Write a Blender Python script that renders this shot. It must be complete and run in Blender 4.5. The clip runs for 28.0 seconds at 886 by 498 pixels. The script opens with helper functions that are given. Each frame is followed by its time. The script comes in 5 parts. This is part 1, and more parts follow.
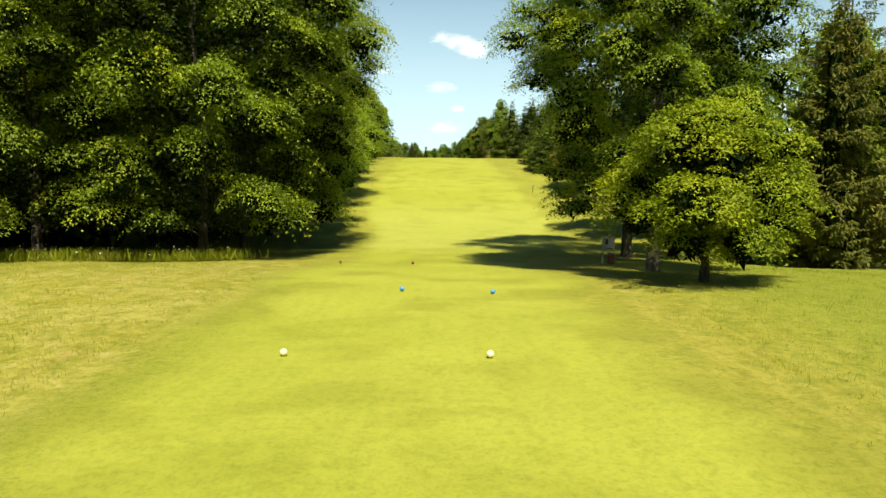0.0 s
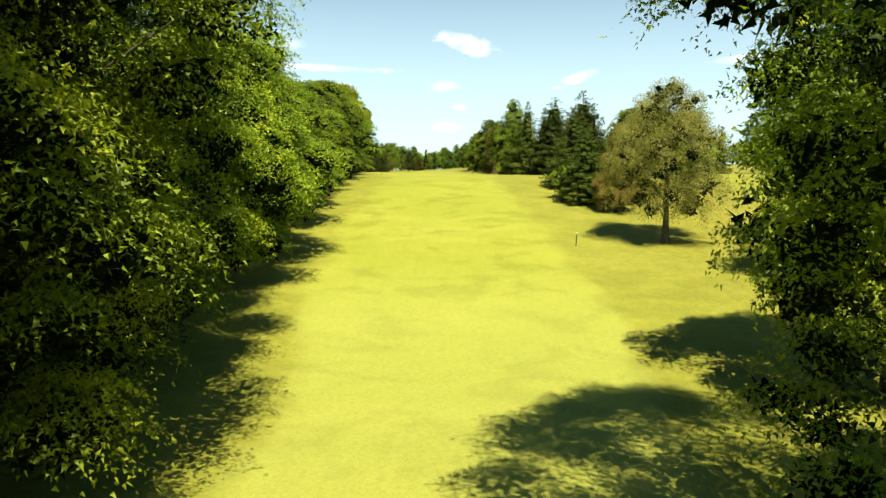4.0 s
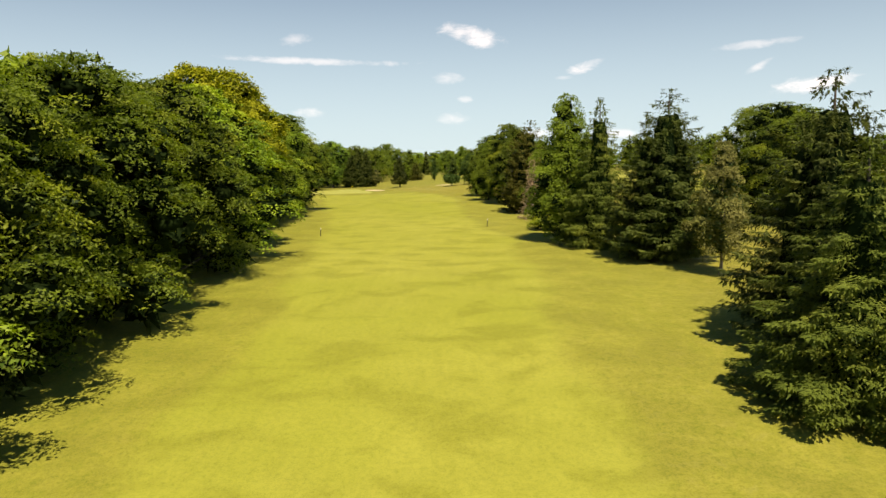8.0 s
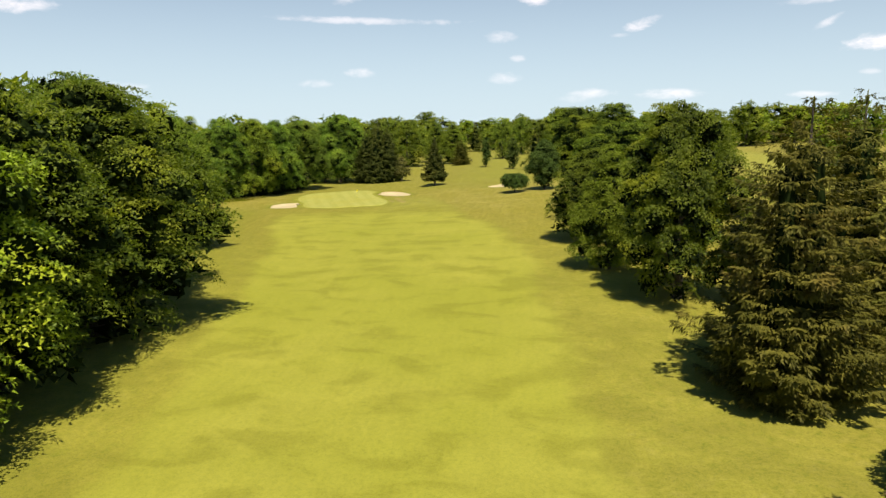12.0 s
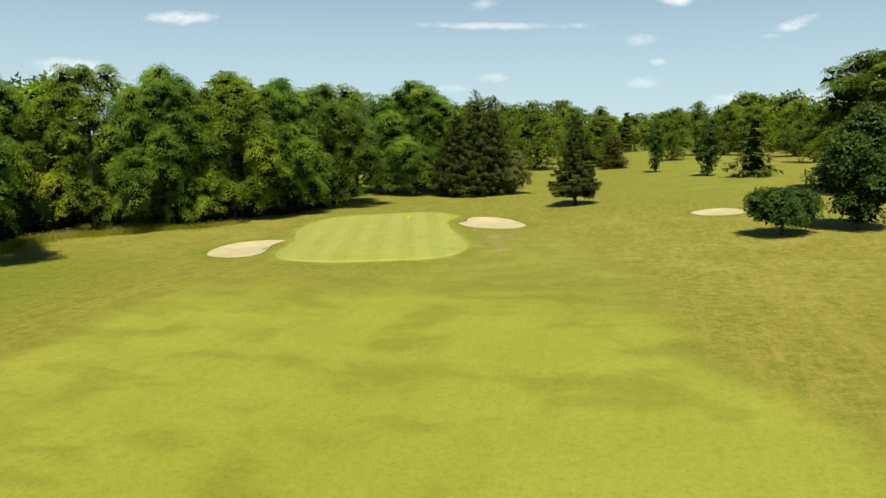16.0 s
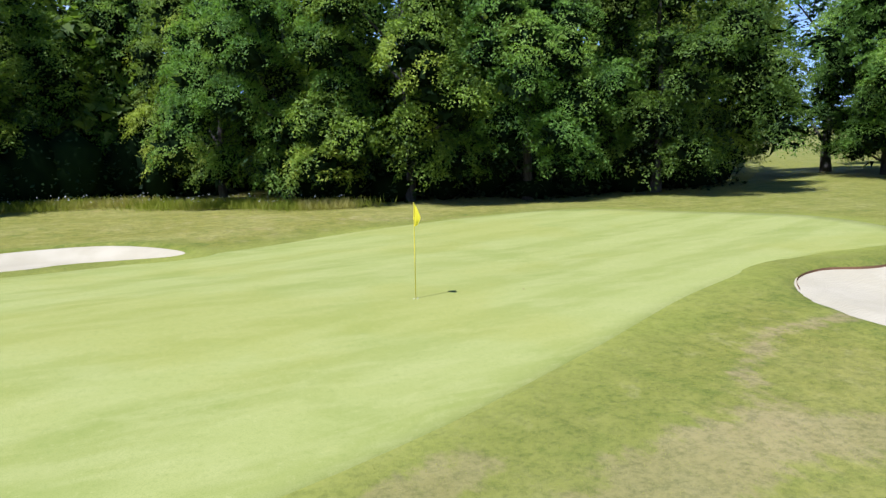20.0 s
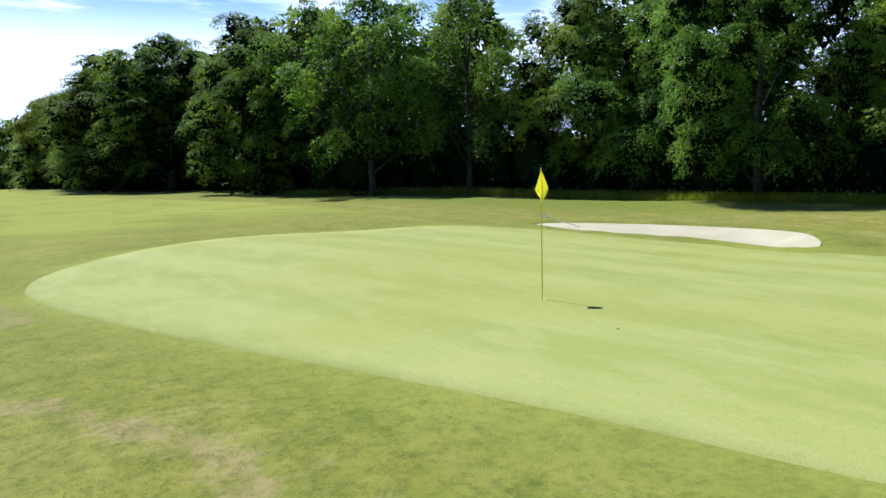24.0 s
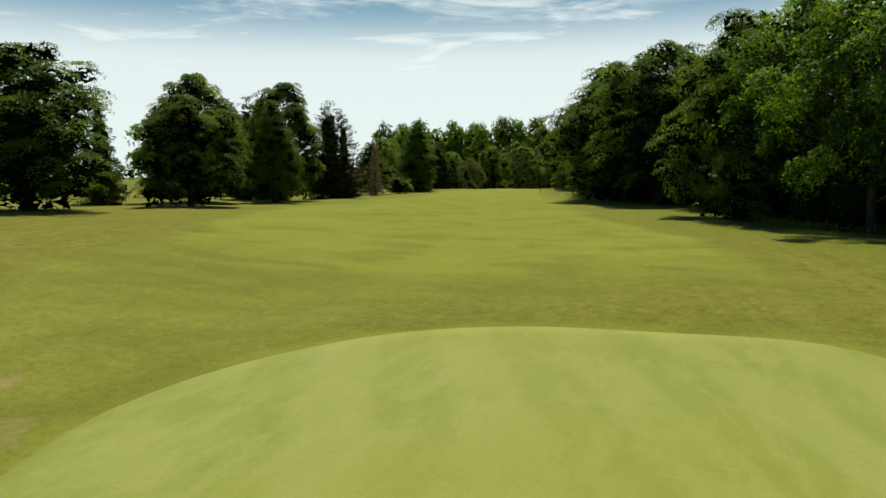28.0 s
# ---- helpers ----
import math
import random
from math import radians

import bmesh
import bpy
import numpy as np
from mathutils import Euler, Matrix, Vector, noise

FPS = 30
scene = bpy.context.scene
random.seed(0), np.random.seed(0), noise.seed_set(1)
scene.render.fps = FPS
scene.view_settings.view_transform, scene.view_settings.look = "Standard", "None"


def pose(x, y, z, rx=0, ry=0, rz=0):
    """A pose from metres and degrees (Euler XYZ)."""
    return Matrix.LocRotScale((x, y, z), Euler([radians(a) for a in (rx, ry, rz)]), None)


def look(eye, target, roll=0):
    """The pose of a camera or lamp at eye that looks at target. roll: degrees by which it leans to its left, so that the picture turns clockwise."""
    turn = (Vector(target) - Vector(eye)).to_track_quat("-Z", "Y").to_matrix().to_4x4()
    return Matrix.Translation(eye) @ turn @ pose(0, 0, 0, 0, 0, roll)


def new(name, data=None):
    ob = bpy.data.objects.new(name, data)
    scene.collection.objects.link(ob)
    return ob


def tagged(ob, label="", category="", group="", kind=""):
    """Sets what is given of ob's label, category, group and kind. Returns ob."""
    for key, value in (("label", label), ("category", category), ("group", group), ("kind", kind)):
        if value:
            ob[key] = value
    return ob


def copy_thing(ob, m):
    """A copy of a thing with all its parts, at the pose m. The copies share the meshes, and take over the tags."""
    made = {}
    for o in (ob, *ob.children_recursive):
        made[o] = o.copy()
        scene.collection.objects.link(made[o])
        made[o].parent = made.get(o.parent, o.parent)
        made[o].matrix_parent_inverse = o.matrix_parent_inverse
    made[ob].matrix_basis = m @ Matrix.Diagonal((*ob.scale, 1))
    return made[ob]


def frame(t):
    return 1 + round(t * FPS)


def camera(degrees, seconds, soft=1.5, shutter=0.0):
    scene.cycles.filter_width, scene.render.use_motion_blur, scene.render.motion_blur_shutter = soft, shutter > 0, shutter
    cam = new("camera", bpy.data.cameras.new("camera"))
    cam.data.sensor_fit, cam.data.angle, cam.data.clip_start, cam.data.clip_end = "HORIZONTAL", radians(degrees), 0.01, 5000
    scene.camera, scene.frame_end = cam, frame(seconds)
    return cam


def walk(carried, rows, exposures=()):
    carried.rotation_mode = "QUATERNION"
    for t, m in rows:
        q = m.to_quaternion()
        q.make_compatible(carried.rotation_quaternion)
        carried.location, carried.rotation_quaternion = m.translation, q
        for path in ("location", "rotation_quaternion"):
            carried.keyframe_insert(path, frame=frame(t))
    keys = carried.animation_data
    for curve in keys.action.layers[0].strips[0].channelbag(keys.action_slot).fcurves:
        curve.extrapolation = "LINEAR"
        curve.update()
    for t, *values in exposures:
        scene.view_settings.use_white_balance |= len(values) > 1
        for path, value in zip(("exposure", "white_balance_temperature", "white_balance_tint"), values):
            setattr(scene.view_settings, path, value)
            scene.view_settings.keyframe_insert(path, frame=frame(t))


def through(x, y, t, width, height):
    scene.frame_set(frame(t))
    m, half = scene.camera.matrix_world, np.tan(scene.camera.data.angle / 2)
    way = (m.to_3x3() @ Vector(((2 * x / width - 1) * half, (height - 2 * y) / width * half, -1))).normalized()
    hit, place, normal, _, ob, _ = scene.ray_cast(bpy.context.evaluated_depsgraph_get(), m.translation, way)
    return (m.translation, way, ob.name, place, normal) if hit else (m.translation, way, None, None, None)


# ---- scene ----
# ---- the camera and its flight ----
cam = camera(64.3, 28.0, soft=1.45)
# seconds, place, and heading, pitch and roll in degrees (heading to the left from +y)
PATH = [
    (0.0, (0.57, 0.56, 4.39), (0.50, -5.99, 0.59)),
    (0.5, (0.51, 3.25, 4.65), (0.48, -5.99, 0.66)),
    (1.0, (0.48, 6.37, 5.21), (0.54, -6.01, 0.62)),
    (1.5, (0.43, 9.77, 5.95), (0.55, -5.98, 0.59)),
    (2.0, (0.41, 13.67, 6.57), (0.58, -5.98, 0.50)),
    (2.5, (0.36, 18.39, 7.07), (0.62, -6.01, 0.36)),
    (3.0, (0.33, 24.03, 7.56), (0.73, -6.02, 0.35)),
    (3.5, (0.57, 30.71, 8.18), (0.68, -6.07, 0.43)),
    (5.5, (2.26, 67.14, 10.39), (1.10, -6.07, -0.35)),
    (6.0, (2.24, 75.31, 11.36), (1.11, -6.13, -0.41)),
    (6.5, (2.22, 84.45, 12.66), (1.22, -6.21, -0.44)),
    (7.0, (2.20, 94.13, 14.18), (1.23, -6.33, -0.49)),
    (7.5, (2.23, 104.71, 15.76), (1.31, -6.49, -0.56)),
    (8.0, (2.19, 115.38, 17.18), (1.36, -6.68, -0.63)),
    (8.5, (1.94, 126.61, 18.51), (1.48, -7.09, -0.68)),
    (9.0, (1.59, 137.91, 20.02), (1.54, -7.54, -0.69)),
    (9.5, (1.13, 149.08, 21.31), (1.53, -8.04, -0.67)),
    (10.0, (0.60, 159.81, 22.41), (1.51, -8.81, -0.62)),
    (10.5, (0.01, 170.96, 23.33), (1.50, -9.71, -0.61)),
    (11.0, (-0.53, 182.14, 24.01), (1.49, -9.95, -0.66)),
    (11.5, (-0.93, 192.77, 24.04), (2.41, -9.88, -0.69)),
    (12.0, (-1.14, 203.46, 23.88), (5.48, -9.75, -0.61)),
    (12.5, (-1.60, 214.68, 23.77), (7.92, -9.69, -0.61)),
    (13.0, (-2.46, 225.17, 23.48), (9.88, -9.57, -0.64)),
    (13.5, (-3.75, 235.29, 23.09), (10.69, -9.50, -0.57)),
    (15.5, (-9.60, 275.38, 19.87), (13.83, -9.29, -0.46)),
    (16.0, (-11.10, 285.23, 19.07), (15.96, -9.32, -0.18)),
    (16.5, (-12.25, 295.53, 18.24), (18.82, -9.25, -0.09)),
    (17.0, (-13.10, 305.22, 17.33), (23.06, -9.22, -0.26)),
    (17.5, (-13.93, 314.19, 16.62), (28.03, -9.28, -0.44)),
    (18.0, (-14.98, 322.24, 15.84), (33.20, -9.31, -0.54)),
    (18.5, (-16.28, 329.51, 15.04), (40.79, -9.32, -0.70)),
    (19.0, (-17.40, 335.65, 14.20), (48.39, -9.31, -0.89)),
    (19.5, (-18.58, 341.06, 13.33), (56.07, -9.30, -0.91)),
    (20.0, (-19.70, 345.62, 12.59), (64.88, -9.28, -0.90)),
    (20.5, (-20.71, 349.14, 12.00), (75.21, -9.04, -1.25)),
    (22.5, (-23.86, 357.67, 10.96), (121.27, -7.50, -1.96)),
    (23.0, (-24.91, 358.93, 11.00), (132.06, -7.30, -1.88)),
    (23.5, (-25.97, 359.97, 11.09), (142.48, -6.93, -1.72)),
    (24.0, (-27.08, 360.84, 11.23), (152.86, -6.75, -1.56)),
    (24.5, (-28.35, 361.36, 11.30), (162.85, -6.45, -1.42)),
    (25.0, (-29.71, 361.58, 11.34), (172.12, -6.22, -1.25)),
    (25.5, (-31.03, 361.64, 11.37), (179.28, -6.12, -1.01)),
    (26.0, (-32.33, 361.43, 11.40), (184.76, -6.07, -0.86)),
    (26.5, (-33.54, 360.91, 11.46), (189.45, -6.13, -0.76)),
    (27.0, (-34.52, 359.93, 11.51), (193.69, -6.16, -0.67)),
    (27.5, (-35.06, 358.15, 11.81), (195.17, -6.25, -0.64)),
    (28.0, (-35.04, 355.25, 13.21), (195.28, -6.28, -0.61)),
]
EXPOSURES = [(0.0, 0.94, 7900, 5), (2.0, 0.98, 7900, 5), (3.5, 1.08, 7900, 5), (6.0, 0.70, 8200, 15), (8.0, 0.54, 8300, 19), (10.0, 0.5, 8000, 22), (12.0, 0.48, 7700, 20), (13.5, 0.46, 7400, 16), (15.5, 0.36, 7400, 8), (16.2, 0.34, 7500, 10), (17.0, 0.36, 8200, 18), (18.2, 0.46, 8800, 19), (19.0, 0.54, 6100, 25), (19.7, 0.6, 5200, 30), (22.0, 0.66, 5000, 31), (23.0, 0.66, 5000, 29), (24.0, 0.52, 5300, 23), (25.0, 0.12, 5700, 18), (26.0, -0.1, 6300, 13), (27.0, -0.24, 7100, 4), (28.0, -0.22, 7200, 0)]


def flight(place, turn):
    """The pose of a camera at place with heading, pitch and roll."""
    yaw, pitch, roll = turn
    return Matrix.Translation(place) @ pose(0, 0, 0, 0, 0, yaw) @ pose(0, 0, 0, 90 + pitch) @ pose(0, 0, 0, 0, 0, roll)


walk(cam, [(t, flight(place, turn)) for t, place, turn in PATH], EXPOSURES)

# ---- light: high sun behind the tee, blue sky with small fair-weather clouds ----
SUN_EL, SUN_AZ = 61.0, 164.5          # degrees; azimuth clockwise from +y


def node(nt, kind, **props):
    n = nt.nodes.new(kind)
    for key, value in props.items():
        if key == "op":
            n.operation = value
        elif key == "blend":
            n.blend_type = value
        elif key == "dtype":
            n.data_type = value
        elif key == "name":
            n.attribute_name = value
    return n


def mathn(nt, op, a, b=None, c=None, clamp=False):
    n = node(nt, "ShaderNodeMath", op=op)
    n.use_clamp = clamp
    for i, v in enumerate((a, b, c)):
        if v is None:
            continue
        if isinstance(v, (int, float)):
            n.inputs[i].default_value = v
        else:
            nt.links.new(v, n.inputs[i])
    return n.outputs[0]


def mixc(nt, fac, a, b, blend="MIX"):
    n = nt.nodes.new("ShaderNodeMix")
    n.data_type, n.blend_type = "RGBA", blend
    for sock, v in ((n.inputs[0], fac), (n.inputs[6], a), (n.inputs[7], b)):
        if isinstance(v, (int, float)):
            sock.default_value = v
        elif isinstance(v, tuple):
            sock.default_value = (*v, 1)
        else:
            nt.links.new(v, sock)
    return n.outputs[2]


def noisen(nt, vec, scale, detail=3.0, rough=0.55, dist=0.0):
    n = nt.nodes.new("ShaderNodeTexNoise")
    n.inputs["Scale"].default_value, n.inputs["Detail"].default_value = scale, detail
    n.inputs["Roughness"].default_value, n.inputs["Distortion"].default_value = rough, dist
    if vec is not None:
        nt.links.new(vec, n.inputs["Vector"])
    return n.outputs["Fac"]


def rampn(nt, fac, lo, hi):
    n = nt.nodes.new("ShaderNodeMapRange")
    n.interpolation_type = "SMOOTHSTEP"
    n.inputs[1].default_value, n.inputs[2].default_value = lo, hi
    nt.links.new(fac, n.inputs[0])
    return n.outputs[0]


def scaled(nt, vec, sx, sy, sz, rot=0.0):
    n = nt.nodes.new("ShaderNodeMapping")
    n.inputs["Scale"].default_value, n.inputs["Rotation"].default_value = (sx, sy, sz), (0, 0, radians(rot))
    nt.links.new(vec, n.inputs["Vector"])
    return n.outputs[0]


world = bpy.data.worlds.new("sky")
scene.world = world
world.use_nodes = True
wt = world.node_tree
wt.nodes.clear()
sky = wt.nodes.new("ShaderNodeTexSky")
sky.sky_type, sky.sun_disc = "NISHITA", False
sky.sun_elevation, sky.sun_rotation = radians(SUN_EL), radians(SUN_AZ)
sky.air_density, sky.dust_density, sky.ozone_density = 1.0, 0.4, 3.0
geo = wt.nodes.new("ShaderNodeTexCoord")
sep = wt.nodes.new("ShaderNodeSeparateXYZ")
wt.links.new(geo.outputs["Generated"], sep.inputs[0])
dx, dy, dz = sep.outputs
azim = mathn(wt, "MULTIPLY", mathn(wt, "ARCTAN2", dx, dy), 57.29578)
elev = mathn(wt, "MULTIPLY", mathn(wt, "ARCSINE", dz), 57.29578)
puff = noisen(wt, scaled(wt, geo.outputs["Generated"], 1, 1, 2.2), 34, 6, 0.62, 0.4)
# azimuth, elevation, half width, half height, tilt, strength of each cloud
CLOUDS = (
    (1.2, 10.1, 2.7, 0.85, -0.2, 0.85), (-11.2, 8.2, 8.0, 0.30, -0.02, 0.5), (-12.7, 9.8, 1.3, 0.5, 0.1, 0.35), (-11.8, 4.3, 1.5, 0.42, 0.0, 0.5),
    (-0.8, 6.9, 1.3, 0.5, 0.0, 0.4), (-0.5, 3.8, 1.4, 0.55, 0.0, 0.4), (9.8, 7.5, 1.6, 0.45, 0.25, 0.7), (22.3, 8.5, 3.0, 0.35, 0.05, 0.35),
    (22.5, 7.0, 1.1, 0.35, 0.4, 0.55), (25.9, 5.5, 2.9, 0.65, 0.1, 0.95), (-15.3, 3.5, 1.3, 0.35, 0.0, 0.3), (12.2, 2.4, 2.6, 0.42, 0.0, 0.6),
    (21.8, 2.1, 1.8, 0.3, 0.0, 0.5), (27.2, 2.2, 1.3, 0.3, 0.0, 0.45), (25.2, 3.5, 0.8, 0.25, 0.0, 0.35), (5.2, 2.2, 1.6, 0.4, 0.0, 0.3),
    (-29.2, 3.1, 1.8, 0.45, 0.0, 0.35), (-35.6, 8.4, 2.7, 0.55, 0.05, 0.7), (-43.1, 4.6, 2.4, 0.8, 0.0, 0.6), (0.6, 5.3, 0.7, 0.3, 0.0, 0.35), (8.3, 6.8, 0.9, 0.22, 0.0, 0.3),
    (6.1, 2.5, 2.2, 0.45, 0.0, 0.45))
cover = None
for a0, e0, wa, we, tilt, power in CLOUDS:
    u = mathn(wt, "DIVIDE", mathn(wt, "SUBTRACT", azim, a0), wa)
    lift = mathn(wt, "SUBTRACT", mathn(wt, "SUBTRACT", elev, e0), mathn(wt, "MULTIPLY", u, tilt * wa))
    v = mathn(wt, "DIVIDE", lift, we)
    r2 = mathn(wt, "ADD", mathn(wt, "MULTIPLY", u, u), mathn(wt, "MULTIPLY", v, v))
    body = mathn(wt, "SUBTRACT", mathn(wt, "MULTIPLY", puff, 2.5), mathn(wt, "ADD", mathn(wt, "MULTIPLY", r2, 0.9), 0.55))
    one = mathn(wt, "MULTIPLY", rampn(wt, body, -0.30, 1.25), power)
    cover = one if cover is None else mathn(wt, "MAXIMUM", cover, one)
# thin high cloud towards the sun's side
veil_n = noisen(wt, scaled(wt, geo.outputs["Generated"], 1.6, 1.0, 9.0, 14), 3.2, 7, 0.6, 0.5)
south = rampn(wt, dy, 0.25, -0.45)
low_band = rampn(wt, elev, 13.0, 8.0)
veil = mathn(wt, "MULTIPLY", mathn(wt, "MAXIMUM", rampn(wt, veil_n, 0.42, 0.72), mathn(wt, "MULTIPLY", low_band, 0.85)), mathn(wt, "MULTIPLY", mathn(wt, "MULTIPLY", south, rampn(wt, elev, 42.0, 16.0)), 0.85))
cover = mathn(wt, "MAXIMUM", cover, veil)
haze = mathn(wt, "MULTIPLY", mathn(wt, "POWER", rampn(wt, elev, 26.0, -5.0), 1.0), 0.90)
clear = mixc(wt, 1.0, sky.outputs[0], (0.44, 0.78, 1.05), "MULTIPLY")
base_sky = mixc(wt, haze, clear, (8.9, 12.6, 15.2))
tinted = mixc(wt, cover, base_sky, (16.2, 17.2, 19.0))
# the low sky is brighter on the sun's side
glow = mathn(wt, "ADD", 1.0, mathn(wt, "MULTIPLY", mathn(wt, "MULTIPLY", south, rampn(wt, elev, 30.0, 6.0)), 0.26))
lift_col = wt.nodes.new("ShaderNodeVectorMath")
lift_col.operation = "SCALE"
wt.links.new(tinted, lift_col.inputs[0])
wt.links.new(glow, lift_col.inputs["Scale"])
tinted = lift_col.outputs[0]
bg = wt.nodes.new("ShaderNodeBackground")
bg.inputs["Strength"].default_value = 0.054
wt.links.new(tinted, bg.inputs["Color"])
wt.links.new(bg.outputs[0], wt.nodes.new("ShaderNodeOutputWorld").inputs[0])

sun_data = bpy.data.lights.new("sun", "SUN")
sun_data.energy, sun_data.angle, sun_data.color = 5.0, radians(0.55), (1.0, 0.95, 0.86)
sun_dir = Vector((math.sin(radians(SUN_AZ)) * math.cos(radians(SUN_EL)), math.cos(radians(SUN_AZ)) * math.cos(radians(SUN_EL)), math.sin(radians(SUN_EL))))
new("sun", sun_data).matrix_world = look(sun_dir * 300, (0, 0, 0))

# ---- materials ----
def material(name):
    m = bpy.data.materials.new(name)
    m.use_nodes = True
    nt = m.node_tree
    return m, nt, nt.nodes["Principled BSDF"]


def bump(nt, bsdf, height, strength, distance):
    b = nt.nodes.new("ShaderNodeBump")
    b.inputs["Strength"].default_value, b.inputs["Distance"].default_value = strength, distance
    nt.links.new(height, b.inputs["Height"])
    nt.links.new(b.outputs[0], bsdf.inputs["Normal"])


def leafy(name, dark, bright, tip=None, through=0.22, spread=0.5, gloss=0.10):
    """Foliage: a two-tone leaf that varies leaf by leaf and tree by tree, and lets some light through."""
    m, nt, bsdf = material(name)
    isl = nt.nodes.new("ShaderNodeNewGeometry").outputs["Random Per Island"]
    obj = nt.nodes.new("ShaderNodeObjectInfo").outputs["Random"]
    pos = nt.nodes.new("ShaderNodeNewGeometry").outputs["Position"]
    patch = noisen(nt, pos, 0.45, 3)
    mixed = mathn(nt, "ADD", mathn(nt, "MULTIPLY", isl, 0.55), mathn(nt, "MULTIPLY", rampn(nt, patch, 0.35, 0.68), 0.45))
    col = mixc(nt, mixed, dark, bright)
    if tip:
        col = mixc(nt, mathn(nt, "MULTIPLY", rampn(nt, noisen(nt, pos, 0.22, 2), 0.52, 0.66), 0.7), col, tip)
    hue = nt.nodes.new("ShaderNodeHueSaturation")
    nt.links.new(mathn(nt, "ADD", 0.5 - 0.018 * spread, mathn(nt, "MULTIPLY", obj, 0.036 * spread)), hue.inputs["Hue"])
    nt.links.new(mathn(nt, "ADD", 1 - 0.25 * spread, mathn(nt, "MULTIPLY", obj, 0.5 * spread)), hue.inputs["Value"])
    nt.links.new(col, hue.inputs["Color"])
    nt.links.new(hue.outputs[0], bsdf.inputs["Base Color"])
    bsdf.inputs["Roughness"].default_value = 0.6
    bsdf.inputs["Specular IOR Level"].default_value = gloss if through > 0 else 0.0
    tr = nt.nodes.new("ShaderNodeBsdfTranslucent")
    glow = mixc(nt, 1.0, hue.outputs[0], (1.25, 1.35, 0.55), "MULTIPLY")
    nt.links.new(glow, tr.inputs["Color"])
    mx = nt.nodes.new("ShaderNodeMixShader")
    mx.inputs[0].default_value = through
    nt.links.new(bsdf.outputs[0], mx.inputs[1])
    nt.links.new(tr.outputs[0], mx.inputs[2])
    nt.links.new(mx.outputs[0], nt.nodes["Material Output"].inputs["Surface"])
    return m


LEAF_BEECH = leafy("beech_leaf", (0.052, 0.105, 0.010), (0.275, 0.392, 0.024), (0.39, 0.465, 0.030), 0.30, 0.5, 0.28)
LEAF_OAK = leafy("oak_leaf", (0.036, 0.074, 0.009), (0.190, 0.268, 0.024), (0.27, 0.33, 0.028), 0.42, 0.5, 0.24)
LEAF_SUNNY = leafy("sunlit_beech_leaf", (0.034, 0.085, 0.014), (0.235, 0.385, 0.046), (0.31, 0.43, 0.058), 0.45, 0.5, 0.22)
LEAF_YELLOW = leafy("yellow_leaf", (0.15, 0.190, 0.012), (0.36, 0.39, 0.022), None)
LEAF_LIME = leafy("lime_leaf", (0.095, 0.160, 0.012), (0.255, 0.335, 0.022), (0.30, 0.37, 0.025))
LEAF_POPLAR = leafy("poplar_leaf", (0.075, 0.120, 0.012), (0.185, 0.250, 0.025), None)
LEAF_OLIVE = leafy("willow_leaf", (0.115, 0.125, 0.034), (0.24, 0.24, 0.075), (0.17, 0.19, 0.05))
LEAF_WILLOW = leafy("weeping_leaf", (0.13, 0.135, 0.032), (0.29, 0.28, 0.070), None)
LEAF_RED = leafy("reddish_leaf", (0.16, 0.15, 0.03), (0.30, 0.27, 0.06), (0.36, 0.20, 0.07), 0.3)
NEEDLE = leafy("spruce_needle", (0.042, 0.066, 0.011), (0.132, 0.168, 0.027), (0.175, 0.20, 0.03), 0.2)
NEEDLE_DARK = leafy("dark_spruce_needle", (0.030, 0.048, 0.010), (0.095, 0.122, 0.024), (0.125, 0.148, 0.028), 0.14)
NEEDLE_BROWN = leafy("pine_needle", (0.055, 0.066, 0.012), (0.155, 0.158, 0.028), (0.17, 0.145, 0.03), 0.2)
DEAD_TWIG = leafy("dead_twig", (0.26, 0.185, 0.11), (0.46, 0.35, 0.22), None, 0.05, 0.2)
BUSH_LEAF = leafy("bush_leaf", (0.03, 0.065, 0.014), (0.08, 0.13, 0.024), None, 0.2)
# near black: the shade inside crowns and woods is put into this colour
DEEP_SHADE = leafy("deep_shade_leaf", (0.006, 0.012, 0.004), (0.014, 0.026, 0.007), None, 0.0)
# leaf green darkened to carry the shade within crowns and brush
SHADE_LEAF = leafy("inner_shade_leaf", (0.016, 0.034, 0.009), (0.034, 0.062, 0.015), None, 0.1)


def bark(name, a, b):
    m, nt, bsdf = material(name)
    pos = nt.nodes.new("ShaderNodeNewGeometry").outputs["Position"]
    n1 = noisen(nt, scaled(nt, pos, 1, 1, 0.18), 9, 5, 0.65)
    n2 = noisen(nt, pos, 1.3, 3)
    col = mixc(nt, rampn(nt, n1, 0.35, 0.68), a, b)
    col = mixc(nt, mathn(nt, "MULTIPLY", rampn(nt, n2, 0.5, 0.7), 0.4), col, (0.09, 0.11, 0.06))
    nt.links.new(col, bsdf.inputs["Base Color"])
    bsdf.inputs["Roughness"].default_value = 0.9
    bump(nt, bsdf, n1, 0.8, 0.05)
    return m


BARK = bark("bark", (0.028, 0.023, 0.018), (0.095, 0.080, 0.062))
BARK_PALE = bark("pale_bark", (0.13, 0.115, 0.09), (0.30, 0.27, 0.22))


